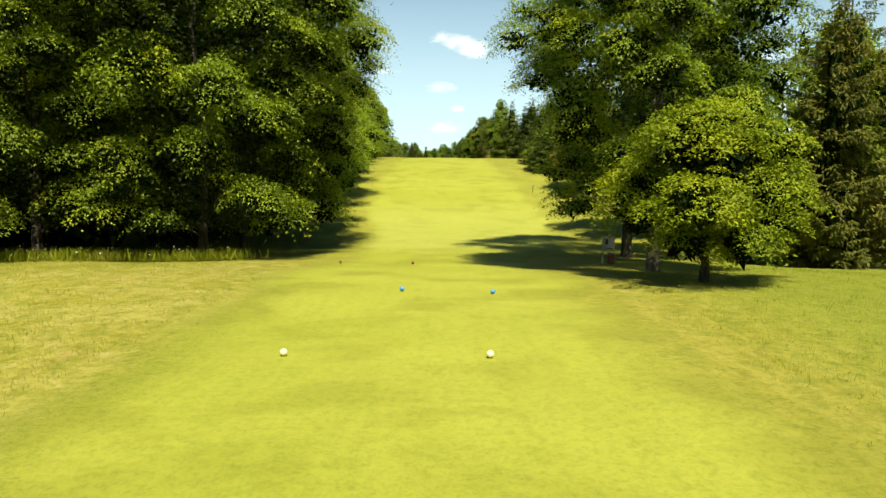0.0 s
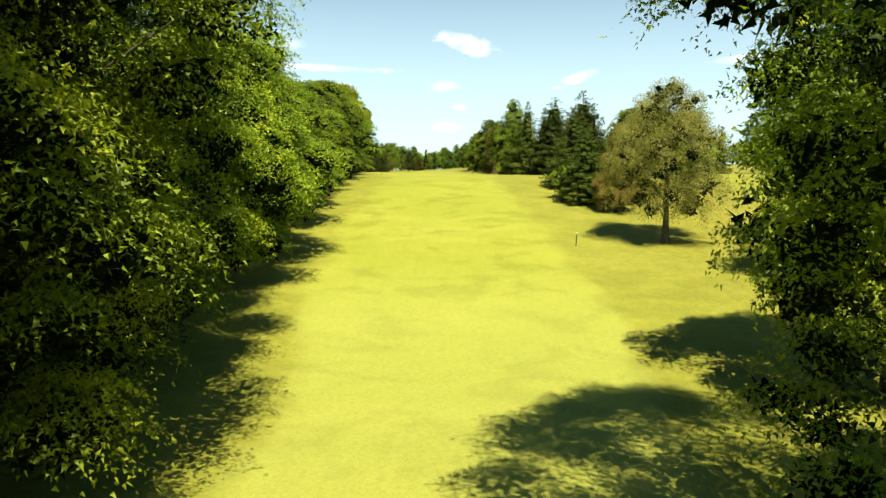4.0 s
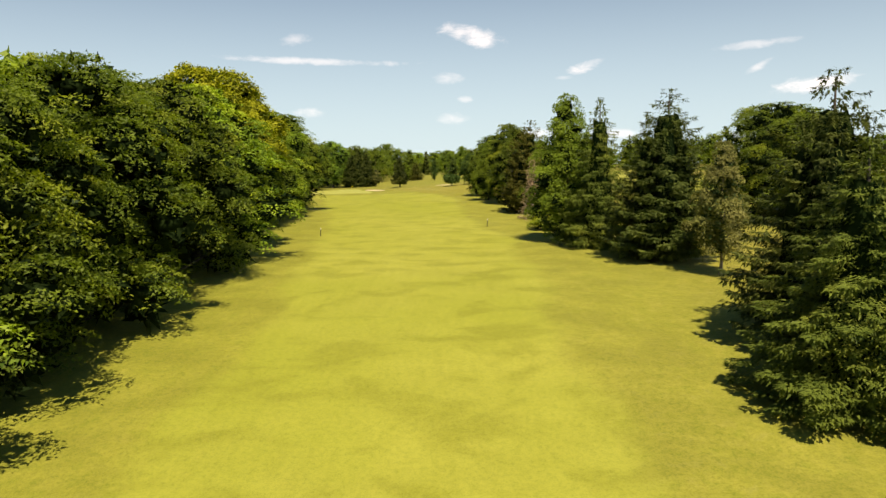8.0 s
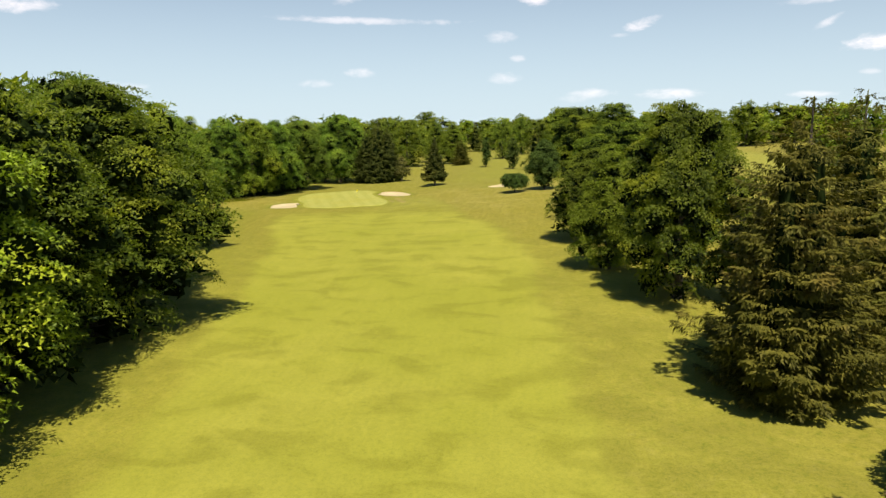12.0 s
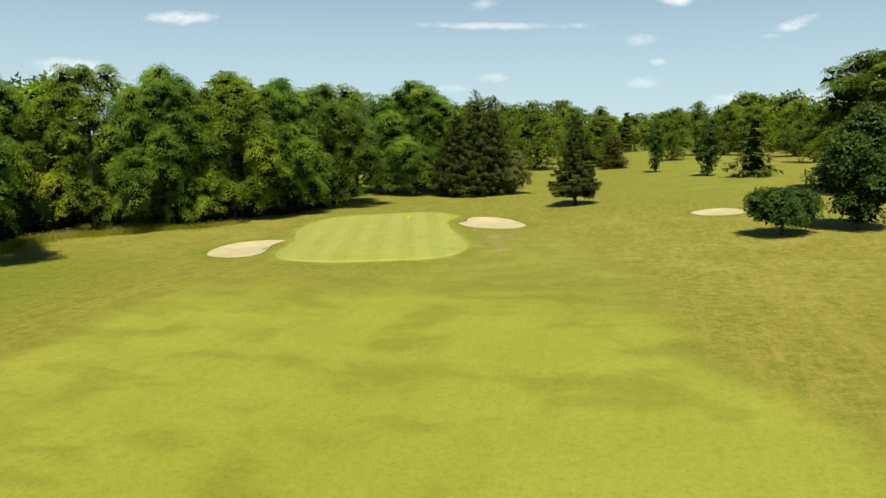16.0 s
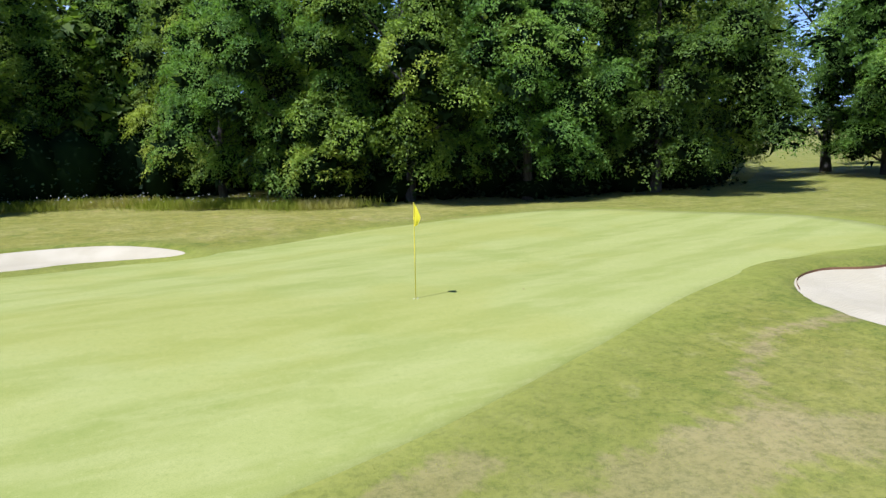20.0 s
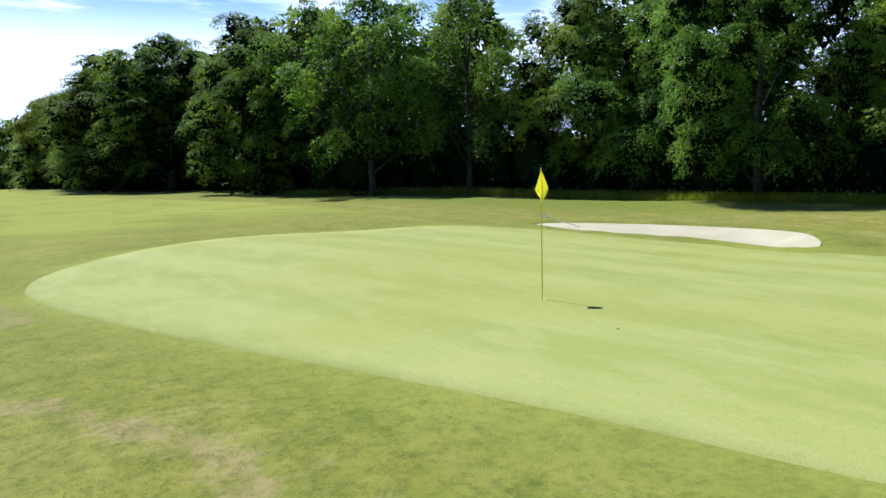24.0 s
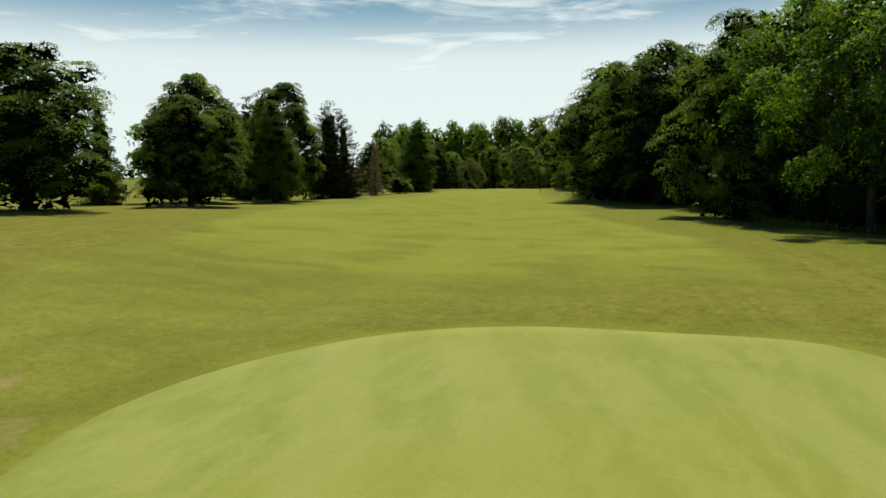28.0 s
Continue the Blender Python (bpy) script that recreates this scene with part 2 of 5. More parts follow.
def turf():
    """Mown and rough grass: the mesh says which is which, the noise gives growth, wear and mowing lines."""
    m, nt, bsdf = material("grass")
    pos = nt.nodes.new("ShaderNodeNewGeometry").outputs["Position"]
    at = node(nt, "ShaderNodeAttribute", name="mown")
    z = nt.nodes.new("ShaderNodeSeparateColor")
    nt.links.new(at.outputs["Color"], z.inputs[0])
    mown, dry, lush = z.outputs
    big = noisen(nt, pos, 0.055, 4, 0.6)
    mid = noisen(nt, scaled(nt, pos, 0.66, 0.85, 1, 4), 0.34, 3, 0.55, 0.4)
    small = noisen(nt, pos, 1.6, 6, 0.65)
    fine = noisen(nt, scaled(nt, pos, 1, 0.8, 1), 14, 5, 0.7)
    blade = noisen(nt, pos, 70, 3, 0.7)
    bands = nt.nodes.new("ShaderNodeTexWave")
    bands.bands_direction = "Y"
    bands.inputs["Scale"].default_value, bands.inputs["Distortion"].default_value = 0.052, 7.0
    bands.inputs["Detail"].default_value, bands.inputs["Detail Scale"].default_value = 3, 1.6
    nt.links.new(pos, bands.inputs["Vector"])
    # rough
    rough = mixc(nt, rampn(nt, small, 0.32, 0.66), (0.175, 0.176, 0.023), (0.252, 0.232, 0.036))
    straw = mathn(nt, "MULTIPLY", rampn(nt, mathn(nt, "ADD", mathn(nt, "MULTIPLY", mid, 0.7), mathn(nt, "MULTIPLY", small, 0.45)), 0.48, 0.72), dry)
    lines = noisen(nt, scaled(nt, pos, 1.1, 0.09, 1, 9), 1.1, 4, 0.6, 0.9)
    rough = mixc(nt, mathn(nt, "MULTIPLY", rampn(nt, lines, 0.44, 0.64), 0.34), rough, (0.315, 0.295, 0.060))
    rough = mixc(nt, straw, rough, (0.318, 0.292, 0.078))
    bare = mathn(nt, "MULTIPLY", rampn(nt, noisen(nt, pos, 0.5, 5, 0.65), 0.60, 0.70), mathn(nt, "MULTIPLY", dry, 0.75))
    rough = mixc(nt, bare, rough, (0.33, 0.24, 0.085))
    rough = mixc(nt, mathn(nt, "MULTIPLY", lush, 0.75), rough, mixc(nt, small, (0.095, 0.145, 0.013), (0.175, 0.225, 0.022)))
    clump = noisen(nt, pos, 1.25, 7, 0.70, 0.4)
    rough = mixc(nt, mathn(nt, "MULTIPLY", rampn(nt, clump, 0.50, 0.68), 0.55), rough, (0.105, 0.150, 0.015))
    rough = mixc(nt, mathn(nt, "MULTIPLY", rampn(nt, clump, 0.46, 0.33), mathn(nt, "MULTIPLY", dry, 1.1)), rough, (0.36, 0.318, 0.115))
    soil_mask = rampn(nt, mathn(nt, "ADD", at.outputs["Alpha"], mathn(nt, "MULTIPLY", mathn(nt, "SUBTRACT", noisen(nt, scaled(nt, pos, 1.0, 1.6, 1), 1.9, 6, 0.7), 0.5), 1.6)), 0.40, 0.75)
    # fairway
    fair = mixc(nt, rampn(nt, big, 0.3, 0.7), (0.245, 0.274, 0.034), (0.300, 0.316, 0.050))
    fair = mixc(nt, mathn(nt, "MULTIPLY", rampn(nt, mid, 0.48, 0.66), 0.50), fair, (0.165, 0.180, 0.020))
    fair = mixc(nt, mathn(nt, "MULTIPLY", rampn(nt, clump, 0.52, 0.72), 0.22), fair, (0.150, 0.178, 0.010))
    fair = mixc(nt, mathn(nt, "MULTIPLY", rampn(nt, lines, 0.45, 0.66), 0.15), fair, (0.185, 0.205, 0.022))
    fair = mixc(nt, mathn(nt, "MULTIPLY", mathn(nt, "MULTIPLY", bands.outputs["Fac"], rampn(nt, big, 0.35, 0.6)), 0.16), fair, (0.150, 0.172, 0.018))
    fair = mixc(nt, mathn(nt, "MULTIPLY", rampn(nt, small, 0.55, 0.75), 0.2), fair, (0.31, 0.29, 0.055))
    # mown grass gets paler as this channel rises
    fair = mixc(nt, mathn(nt, "MULTIPLY", rampn(nt, dry, 0.18, 0.60), 0.34), fair, mixc(nt, small, (0.300, 0.342, 0.080), (0.360, 0.382, 0.110)))
    col = mixc(nt, mown, rough, fair)
    col = mixc(nt, mathn(nt, "MULTIPLY", soil_mask, 0.50), col, mixc(nt, small, (0.29, 0.195, 0.085), (0.45, 0.35, 0.180)))
    edge = mathn(nt, "MULTIPLY", mathn(nt, "MULTIPLY", mown, mathn(nt, "SUBTRACT", 1.0, mown)), 1.7)
    col = mixc(nt, mathn(nt, "MULTIPLY", edge, rampn(nt, mid, 0.30, 0.62)), col, (0.150, 0.165, 0.020))
    tuft = noisen(nt, pos, 4.5, 4, 0.65)
    grain = mathn(nt, "ADD", mathn(nt, "MULTIPLY", fine, 0.40), mathn(nt, "ADD", mathn(nt, "MULTIPLY", blade, 0.30), mathn(nt, "MULTIPLY", tuft, 0.30)))
    depth = mathn(nt, "SUBTRACT", 0.80, mathn(nt, "MULTIPLY", mown, 0.32))
    col = mixc(nt, mathn(nt, "MULTIPLY", rampn(nt, grain, 0.56, 0.38), depth), col, mixc(nt, 1.0, col, (0.42, 0.50, 0.42), "MULTIPLY"))
    nt.links.new(col, bsdf.inputs["Base Color"])
    bsdf.inputs["Roughness"].default_value = 0.85
    bsdf.inputs["Specular IOR Level"].default_value = 0.05
    bsdf.inputs["Sheen Weight"].default_value = 0.03
    bump(nt, bsdf, mathn(nt, "ADD", grain, mathn(nt, "MULTIPLY", small, 0.8)), 0.55, 0.06)
    return m


def green_turf():
    m, nt, bsdf = material("putting_green_grass")
    pos = nt.nodes.new("ShaderNodeNewGeometry").outputs["Position"]
    w = nt.nodes.new("ShaderNodeTexWave")
    w.bands_direction, w.wave_profile = "X", "SIN"
    w.inputs["Scale"].default_value, w.inputs["Distortion"].default_value = 0.115, 0.6
    w.inputs["Detail"].default_value, w.inputs["Detail Scale"].default_value = 2, 0.6
    nt.links.new(scaled(nt, pos, 1, 1, 1, -18), w.inputs["Vector"])
    mid = noisen(nt, pos, 0.35, 5, 0.6, 0.5)
    small = noisen(nt, pos, 2.6, 5, 0.6)
    blade = noisen(nt, pos, 60, 3, 0.7)
    col = mixc(nt, rampn(nt, w.outputs["Fac"], 0.25, 0.75), (0.268, 0.298, 0.064), (0.306, 0.332, 0.082))
    col = mixc(nt, mathn(nt, "MULTIPLY", rampn(nt, mid, 0.5, 0.72), 0.5), col, (0.200, 0.245, 0.036))
    streak = noisen(nt, scaled(nt, pos, 0.9, 0.28, 1, -18), 2.2, 5, 0.6, 0.3)
    col = mixc(nt, mathn(nt, "MULTIPLY", rampn(nt, streak, 0.42, 0.66), 0.55), col, (0.345, 0.36, 0.105))
    gold = noisen(nt, pos, 0.16, 4, 0.6)
    col = mixc(nt, mathn(nt, "MULTIPLY", rampn(nt, gold, 0.46, 0.62), 0.35), col, (0.300, 0.295, 0.046))
    col = mixc(nt, mathn(nt, "MULTIPLY", rampn(nt, small, 0.56, 0.76), 0.3), col, (0.34, 0.35, 0.09))
    col = mixc(nt, mathn(nt, "MULTIPLY", rampn(nt, blade, 0.55, 0.3), 0.45), col, (0.155, 0.20, 0.03))
    speck = noisen(nt, pos, 9.0, 6, 0.75)
    col = mixc(nt, mathn(nt, "MULTIPLY", rampn(nt, speck, 0.52, 0.70), 0.40), col, (0.185, 0.235, 0.040))
    col = mixc(nt, mathn(nt, "MULTIPLY", rampn(nt, speck, 0.44, 0.32), 0.35), col, (0.385, 0.385, 0.125))
    nt.links.new(col, bsdf.inputs["Base Color"])
    bsdf.inputs["Roughness"].default_value = 0.7
    bsdf.inputs["Specular IOR Level"].default_value = 0.08
    bsdf.inputs["Sheen Weight"].default_value = 0.02
    bump(nt, bsdf, blade, 0.25, 0.01)
    return m


def sand():
    m, nt, bsdf = material("sand")
    pos = nt.nodes.new("ShaderNodeNewGeometry").outputs["Position"]
    n1, n2 = noisen(nt, pos, 0.7, 4), noisen(nt, pos, 40, 4, 0.7)
    rake = nt.nodes.new("ShaderNodeTexWave")
    rake.inputs["Scale"].default_value, rake.inputs["Distortion"].default_value = 2.6, 4.0
    nt.links.new(pos, rake.inputs["Vector"])
    col = mixc(nt, rampn(nt, n1, 0.35, 0.7), (0.405, 0.368, 0.205), (0.470, 0.430, 0.252))
    col = mixc(nt, mathn(nt, "MULTIPLY", n2, 0.3), col, (0.34, 0.28, 0.165))
    nt.links.new(col, bsdf.inputs["Base Color"])
    bsdf.inputs["Roughness"].default_value = 0.95
    bump(nt, bsdf, mathn(nt, "ADD", mathn(nt, "MULTIPLY", rake.outputs["Fac"], 0.5), n2), 0.5, 0.02)
    return m


def plain(name, colour, rough=0.5, metal=0.0, coat=0.0, vary=0.12):
    m, nt, bsdf = material(name)
    pos = nt.nodes.new("ShaderNodeTexCoord").outputs["Object"]
    n1 = noisen(nt, pos, 11, 4, 0.6)
    col = mixc(nt, mathn(nt, "MULTIPLY", n1, vary * 2), colour, tuple(c * 0.55 for c in colour))
    nt.links.new(col, bsdf.inputs["Base Color"])
    bsdf.inputs["Roughness"].default_value, bsdf.inputs["Metallic"].default_value = rough, metal
    bsdf.inputs["Coat Weight"].default_value = coat
    return m


BLADE = leafy("grass_blade", (0.17, 0.22, 0.018), (0.33, 0.34, 0.040), (0.42, 0.36, 0.11), 0.5, 0.0)
WEED = leafy("weed_flower", (0.55, 0.55, 0.45), (0.8, 0.8, 0.7), None, 0.2, 0.0)
GRASS, GREEN_GRASS, SAND = turf(), green_turf(), sand()
SOIL = plain("soil", (0.27, 0.14, 0.06), 0.95, vary=0.35)
PAINT_YELLOW = plain("yellow_paint", (0.85, 0.72, 0.05), 0.4, coat=0.3)
PAINT_BLUE = plain("blue_paint", (0.04, 0.26, 0.62), 0.35, coat=0.3)
PAINT_RED = plain("red_paint", (0.20, 0.055, 0.035), 0.4, coat=0.3)
PAINT_WHITE = plain("white_paint", (0.80, 0.80, 0.76), 0.5)
FLAG_CLOTH = leafy("flag_cloth", (0.80, 0.68, 0.02), (0.92, 0.80, 0.03), None, 0.4, 0.0)
DARK = plain("dark_metal", (0.03, 0.03, 0.03), 0.5)
STEEL = plain("steel", (0.55, 0.55, 0.55), 0.35, 0.9)
ROOF = plain("slate_roof", (0.10, 0.085, 0.08), 0.7, vary=0.3)
WALL = plain("pale_render", (0.66, 0.60, 0.52), 0.8, vary=0.2)
GLASS = plain("window_glass", (0.03, 0.04, 0.05), 0.08)

# ---- the ground: a tee in a hollow, a rising fairway, a green on the level beyond ----
PROFILE = ((-200, 0), (0, 0), (30, 0), (43, -1.0), (52, -1.6), (72, -1.9), (84, -1.0), (100, 1.0), (130, 5.0), (150, 7.4),
           (168, 8.5), (215, 8.6), (290, 9.0), (350, 9.0), (376, 9.4), (430, 10.0), (600, 12), (2500, 14))
_py = np.arange(-260.0, 2600.0, 1.0)
_pz = np.interp(_py, [p[0] for p in PROFILE], [p[1] for p in PROFILE])
_kernel = np.exp(-0.5 * (np.arange(-15, 16) / 4.5) ** 2)
_pz = np.convolve(np.pad(_pz, 15, "edge"), _kernel / _kernel.sum(), "valid")


def land(x, y):
    """Height of the ground, without bunkers."""
    x, y = np.asarray(x, float), np.asarray(y, float)
    z = np.interp(y, _py, _pz)
    w = np.interp(y, [240, 300, 350, 400, 600], [0, 0.45, 1, 1, 0.3])
    z = z + w * np.interp(x, [-65, -33, -24, 6, 30], [-0.9, 0, -0.1, 2.2, 3.0])
    z = z + 0.10 * np.sin(x * 0.21 + 1.0) * np.sin(y * 0.13) + 0.06 * np.sin(x * 0.5 + y * 0.31)
    z = z + 5.0 * np.clip((x - 60) / 150, 0, 1) * np.clip((y - 330) / 260, 0, 1)
    return z


def inside(px, py, outline):
    """Signed distance to a closed outline, positive inside."""
    p = np.stack([np.asarray(px, float), np.asarray(py, float)], -1)
    best, within = np.full(p.shape[:-1], 1e9), np.zeros(p.shape[:-1], bool)
    for (ax, ay), (bx, by) in zip(outline, outline[1:] + outline[:1]):
        a, d = np.array((ax, ay)), np.array((bx - ax, by - ay))
        u = np.clip(((p - a) @ d) / max(d @ d, 1e-9), 0, 1)
        best = np.minimum(best, np.linalg.norm(p - a - u[..., None] * d, axis=-1))
        cross = ((ay > p[..., 1]) != (by > p[..., 1])) & (p[..., 0] < (bx - ax) * (p[..., 1] - ay) / (by - ay + 1e-12) + ax)
        within ^= cross
    return np.where(within, best, -best)


def rounded(points, n=5):
    """A smooth closed line through the points."""
    out, k = [], len(points)
    for i in range(k):
        p0, p1, p2, p3 = (np.array(points[(i + j) % k]) for j in (-1, 0, 1, 2))
        for s in range(n):
            t = s / n
            q = 0.5 * (2 * p1 + (p2 - p0) * t + (2 * p0 - 5 * p1 + 4 * p2 - p3) * t * t + (3 * p1 - p0 - 3 * p2 + p3) * t ** 3)
            out.append((float(q[0]), float(q[1])))
    return out


GREEN = rounded([(-39.6, 336.6), (-35.6, 336.1), (-31.9, 336.8), (-28.6, 338.6), (-26.6, 341.3), (-26.0, 344.8), (-26.8, 348.3),
                 (-28.6, 352.4), (-30.6, 356.4), (-31.8, 360.0), (-32.4, 363.2), (-32.0, 366.6), (-35.0, 369.2), (-40.0, 369.3),
                 (-45.6, 367.2), (-48.6, 362.5), (-48.0, 356.0), (-45.6, 350.2), (-43.6, 345.0), (-42.0, 340.0)])
BUNKER_A = rounded([(-47.8, 338.3), (-49.2, 341.4), (-49.0, 344.8), (-46.6, 347.4), (-45.2, 347.4), (-44.9, 344.4), (-43.8, 341.3), (-43.1, 338.9), (-43.5, 337.3), (-45.2, 337.0)])
BUNKER_B = rounded([(-30.3, 359.3), (-30.8, 360.8), (-30.4, 362.4), (-30.8, 365.8), (-29.0, 367.4), (-26.6, 366.3), (-24.6, 363.8), (-23.4, 361.2), (-24.4, 359.4), (-26.4, 358.1), (-28.7, 358.1)])
BUNKER_C = rounded([(-6.1, 366.0), (-4.0, 368.6), (-1.6, 368.0), (-0.8, 364.6), (-3.0, 362.9), (-5.2, 363.4)])
BUNKER_D = rounded([(14.0, 365.6), (17.5, 366.8), (21.0, 365.0), (20.0, 362.6), (16.5, 362.4)])
BUNKERS = ((BUNKER_A, 0.45, 0.10), (BUNKER_B, 0.60, 0.22), (BUNKER_C, 0.5, 0.1), (BUNKER_D, 0.5, 0.1))


def deepness(x, y, line):
    """1 under the steep north-west face of a bunker, little where the sand runs out level with the grass."""
    cx, cy = np.mean(line, 0)
    return np.clip(0.5 + 0.15 * (0.6 * (cx - x) + 0.8 * (y - cy)), 0.10, 1.0)

FAIR_Y = (-30, 0, 20, 36, 52, 66, 80, 100, 134, 150, 165, 200, 215, 230, 265, 288, 303, 318, 328, 336, 352)
FAIR_L = (-6, -6, -6.6, -6.4, -6.4, -7, -9, -11.5, -11, -10.2, -11, -15.5, -17, -19.5, -27, -31.5, -36, -41, -42, -43, -44)
FAIR_R = (6, 6, 6.2, 5.6, 6.4, 11, 13, 12.5, 10.5, 8.6, 9, 9.2, 6.4, 5, 2.6, 1.2, -2.5, -8.6, -10.6, -13, -17.5)


def soft(d, w):
    t = np.clip(d / w * 0.5 + 0.5, 0, 1)
    return t * t * (3 - 2 * t)


def spread(*runs):
    return np.unique(np.round(np.concatenate([np.arange(a, b, s) for a, b, s in runs]), 3))


gx = spread((-2600, -400, 200), (-400, -120, 20), (-120, -62, 4), (-62, 34, 1.0), (-52, -31, 0.5), (-31, -21, 0.25), (34, 120, 4), (120, 400, 20), (400, 2601, 200))
gy = spread((-2600, -300, 200), (-300, -40, 20), (-40, 0, 2), (0, 330, 1.0), (330, 343, 0.5), (343, 359, 0.25), (359, 372, 0.5), (372, 400, 1.0), (400, 520, 4), (520, 800, 20), (800, 2601, 200))
GX, GY = np.meshgrid(gx, gy)
GZ = land(GX, GY)
lip = np.zeros_like(GZ)
for line, depth, brow in BUNKERS:
    d = inside(GX, GY, line)
    deep = deepness(GX, GY, line)
    GZ = GZ - depth * deep * soft(d - 0.25, 0.7) - 0.30 * soft(d - 0.15, 0.25) + brow * deep * np.exp(-((d + 0.5) / 0.7) ** 2)
    lip = np.maximum(lip, np.exp(-((d + 0.3) / 1.6) ** 2))
dg = inside(GX, GY, GREEN)
GZ = GZ - 0.10 * soft(dg - 0.9, 0.8)
fl, fr = np.interp(GY, FAIR_Y, FAIR_L), np.interp(GY, FAIR_Y, FAIR_R)
wob = 0.5 * np.sin(GY * 0.23) + 0.35 * np.sin(GY * 0.61 + 1)
mown = np.minimum(soft(GX - fl + wob, 1.6), soft(fr + wob - GX, 1.6)) * soft(329 + 3 * np.sin(GX * 0.2) - GY, 9)
mown = np.maximum(mown, 0.55 * soft(GX + 27, 4) * soft(fr + wob * 0.4 - GX, 1.2) * soft(354 - GY, 8) * soft(GY - 318, 8))
mown = np.maximum(mown, 0.5 * soft(GX - fl + 7, 6) * soft(fr + 12 - GX, 8) * soft(GY - 48, 10) * soft(292 - GY, 30))
neigh = soft(GX - 46 - 0.05 * (GY - 200), 6) * soft(92 - GX, 8) * soft(GY - 120, 20) * soft(520 - GY, 60)
behind = soft(GY - 384, 10) * soft(16 - GX, 8) * soft(GX + 12, 8) * 0.6
mown = np.maximum(mown, np.maximum(neigh, behind) * 0.8)
mown = np.maximum(mown, soft(dg + 0.9, 0.8) * 0.75)
dry = 0.12 + 0.18 * soft(9 - np.abs(GX - fr - 5), 6) * soft(GY - 60, 20) * soft(300 - GY, 20)
# sets the paler tone of the mown stretch from y 54 to 98
dry = np.maximum(dry, 0.6 * soft(GY - 54, 12) * soft(98 - GY, 24) * mown)
dry = np.maximum(dry, 0.5 * soft(12 - np.hypot(GX + 5, (GY - 342) * 0.7), 12))
dry = np.maximum(dry, 0.55 * soft(9 - np.hypot(GX + 23, GY - 350), 8))
dry = np.maximum(dry, 0.65 * soft(fl - GX, 3) * soft(42 - GY, 8) * soft(GX + 21, 6))
dry = np.maximum(dry, 0.35 * soft(2.2 - np.hypot(GX - 8.4, (GY - 27) * 0.5), 2))
dry = np.maximum(dry, 0.42 * soft(GY - 334, 6))
dry = np.maximum(dry, 0.45 * soft(GY - 372, 10))
lush = 0.9 * soft(fl - 7 - GX, 8) * soft(GY - 44, 10) * soft(335 - GY, 12)
lush = np.maximum(lush, 0.45 * soft(2.4 + dg, 1.6) * (dg < 0))
lush = np.maximum(lush, 0.8 * soft(GX - 10.5, 4) * soft(60 - GY, 20))
lush = np.maximum(lush, 0.75 * np.exp(-((GX - fl - 0.6) / 0.9) ** 2) * soft(40 - GY, 12))
lush = np.maximum(lush, 0.6 * lip)
lush = np.maximum(lush, 0.30 * soft(GY - 366, 8) * soft(6 - GX, 10))
lush = np.maximum(lush, 0.95 * soft(0.9 - np.hypot(GX + 29.2, (GY - 354.6) * 0.6), 1.4))
dry = dry * (1 - 0.6 * lush)


def strip(points, width):
    """How near a place lies to a worn line."""
    best = np.full(GX.shape, 1e9)
    for (ax, ay), (bx, by) in zip(points, points[1:]):
        t = np.clip(((GX - ax) * (bx - ax) + (GY - ay) * (by - ay)) / ((bx - ax) ** 2 + (by - ay) ** 2), 0, 1)
        best = np.minimum(best, np.hypot(GX - ax - t * (bx - ax), GY - ay - t * (by - ay)))
    return np.exp(-(best / width) ** 2)


worn = np.maximum(strip([(-22.6, 344.6), (-23.6, 347.6), (-24.8, 350.6), (-25.2, 352.6), (-24.0, 354.0)], 0.85), 0.9 * strip([(-25.0, 346.0), (-26.0, 348.8)], 0.55))
worn = np.maximum(worn, 0.75 * strip([(-25.2, 352.6), (-26.6, 353.6), (-27.9, 355.6), (-28.0, 358.0)], 0.35))
worn = np.maximum(worn, 0.5 * strip([(-13, 30), (-11, 35), (-9.5, 39)], 2.2))
worn = np.maximum(worn, 0.5 * strip([(-60, 350), (-52, 356), (-47, 365)], 1.0)) * (dg < -0.2)


def mesh_from(name, verts, faces, mat, smooth=True):
    me = bpy.data.meshes.new(name)
    me.from_pydata(np.asarray(verts).tolist() if not isinstance(verts, list) else verts, [], np.asarray(faces).tolist() if isinstance(faces, np.ndarray) else faces)
    me.materials.append(mat)
    if smooth:
        me.polygons.foreach_set("use_smooth", [True] * len(me.polygons))
    me.update()
    return me


def grid_faces(rows, cols):
    i = np.arange(rows - 1)[:, None] * cols + np.arange(cols - 1)[None, :]
    return np.stack([i, i + 1, i + cols + 1, i + cols], -1).reshape(-1, 4)


me = mesh_from("ground", np.stack([GX, GY, GZ], -1).reshape(-1, 3), grid_faces(*GX.shape), GRASS)
layer = me.color_attributes.new("mown", "FLOAT_COLOR", "POINT")
layer.data.foreach_set("color", np.stack([mown, dry, lush, worn], -1).reshape(-1).astype(np.float32))
tagged(new("ground", me), "mown fairway and dry rough grass over rolling ground", "grass", kind="structure")


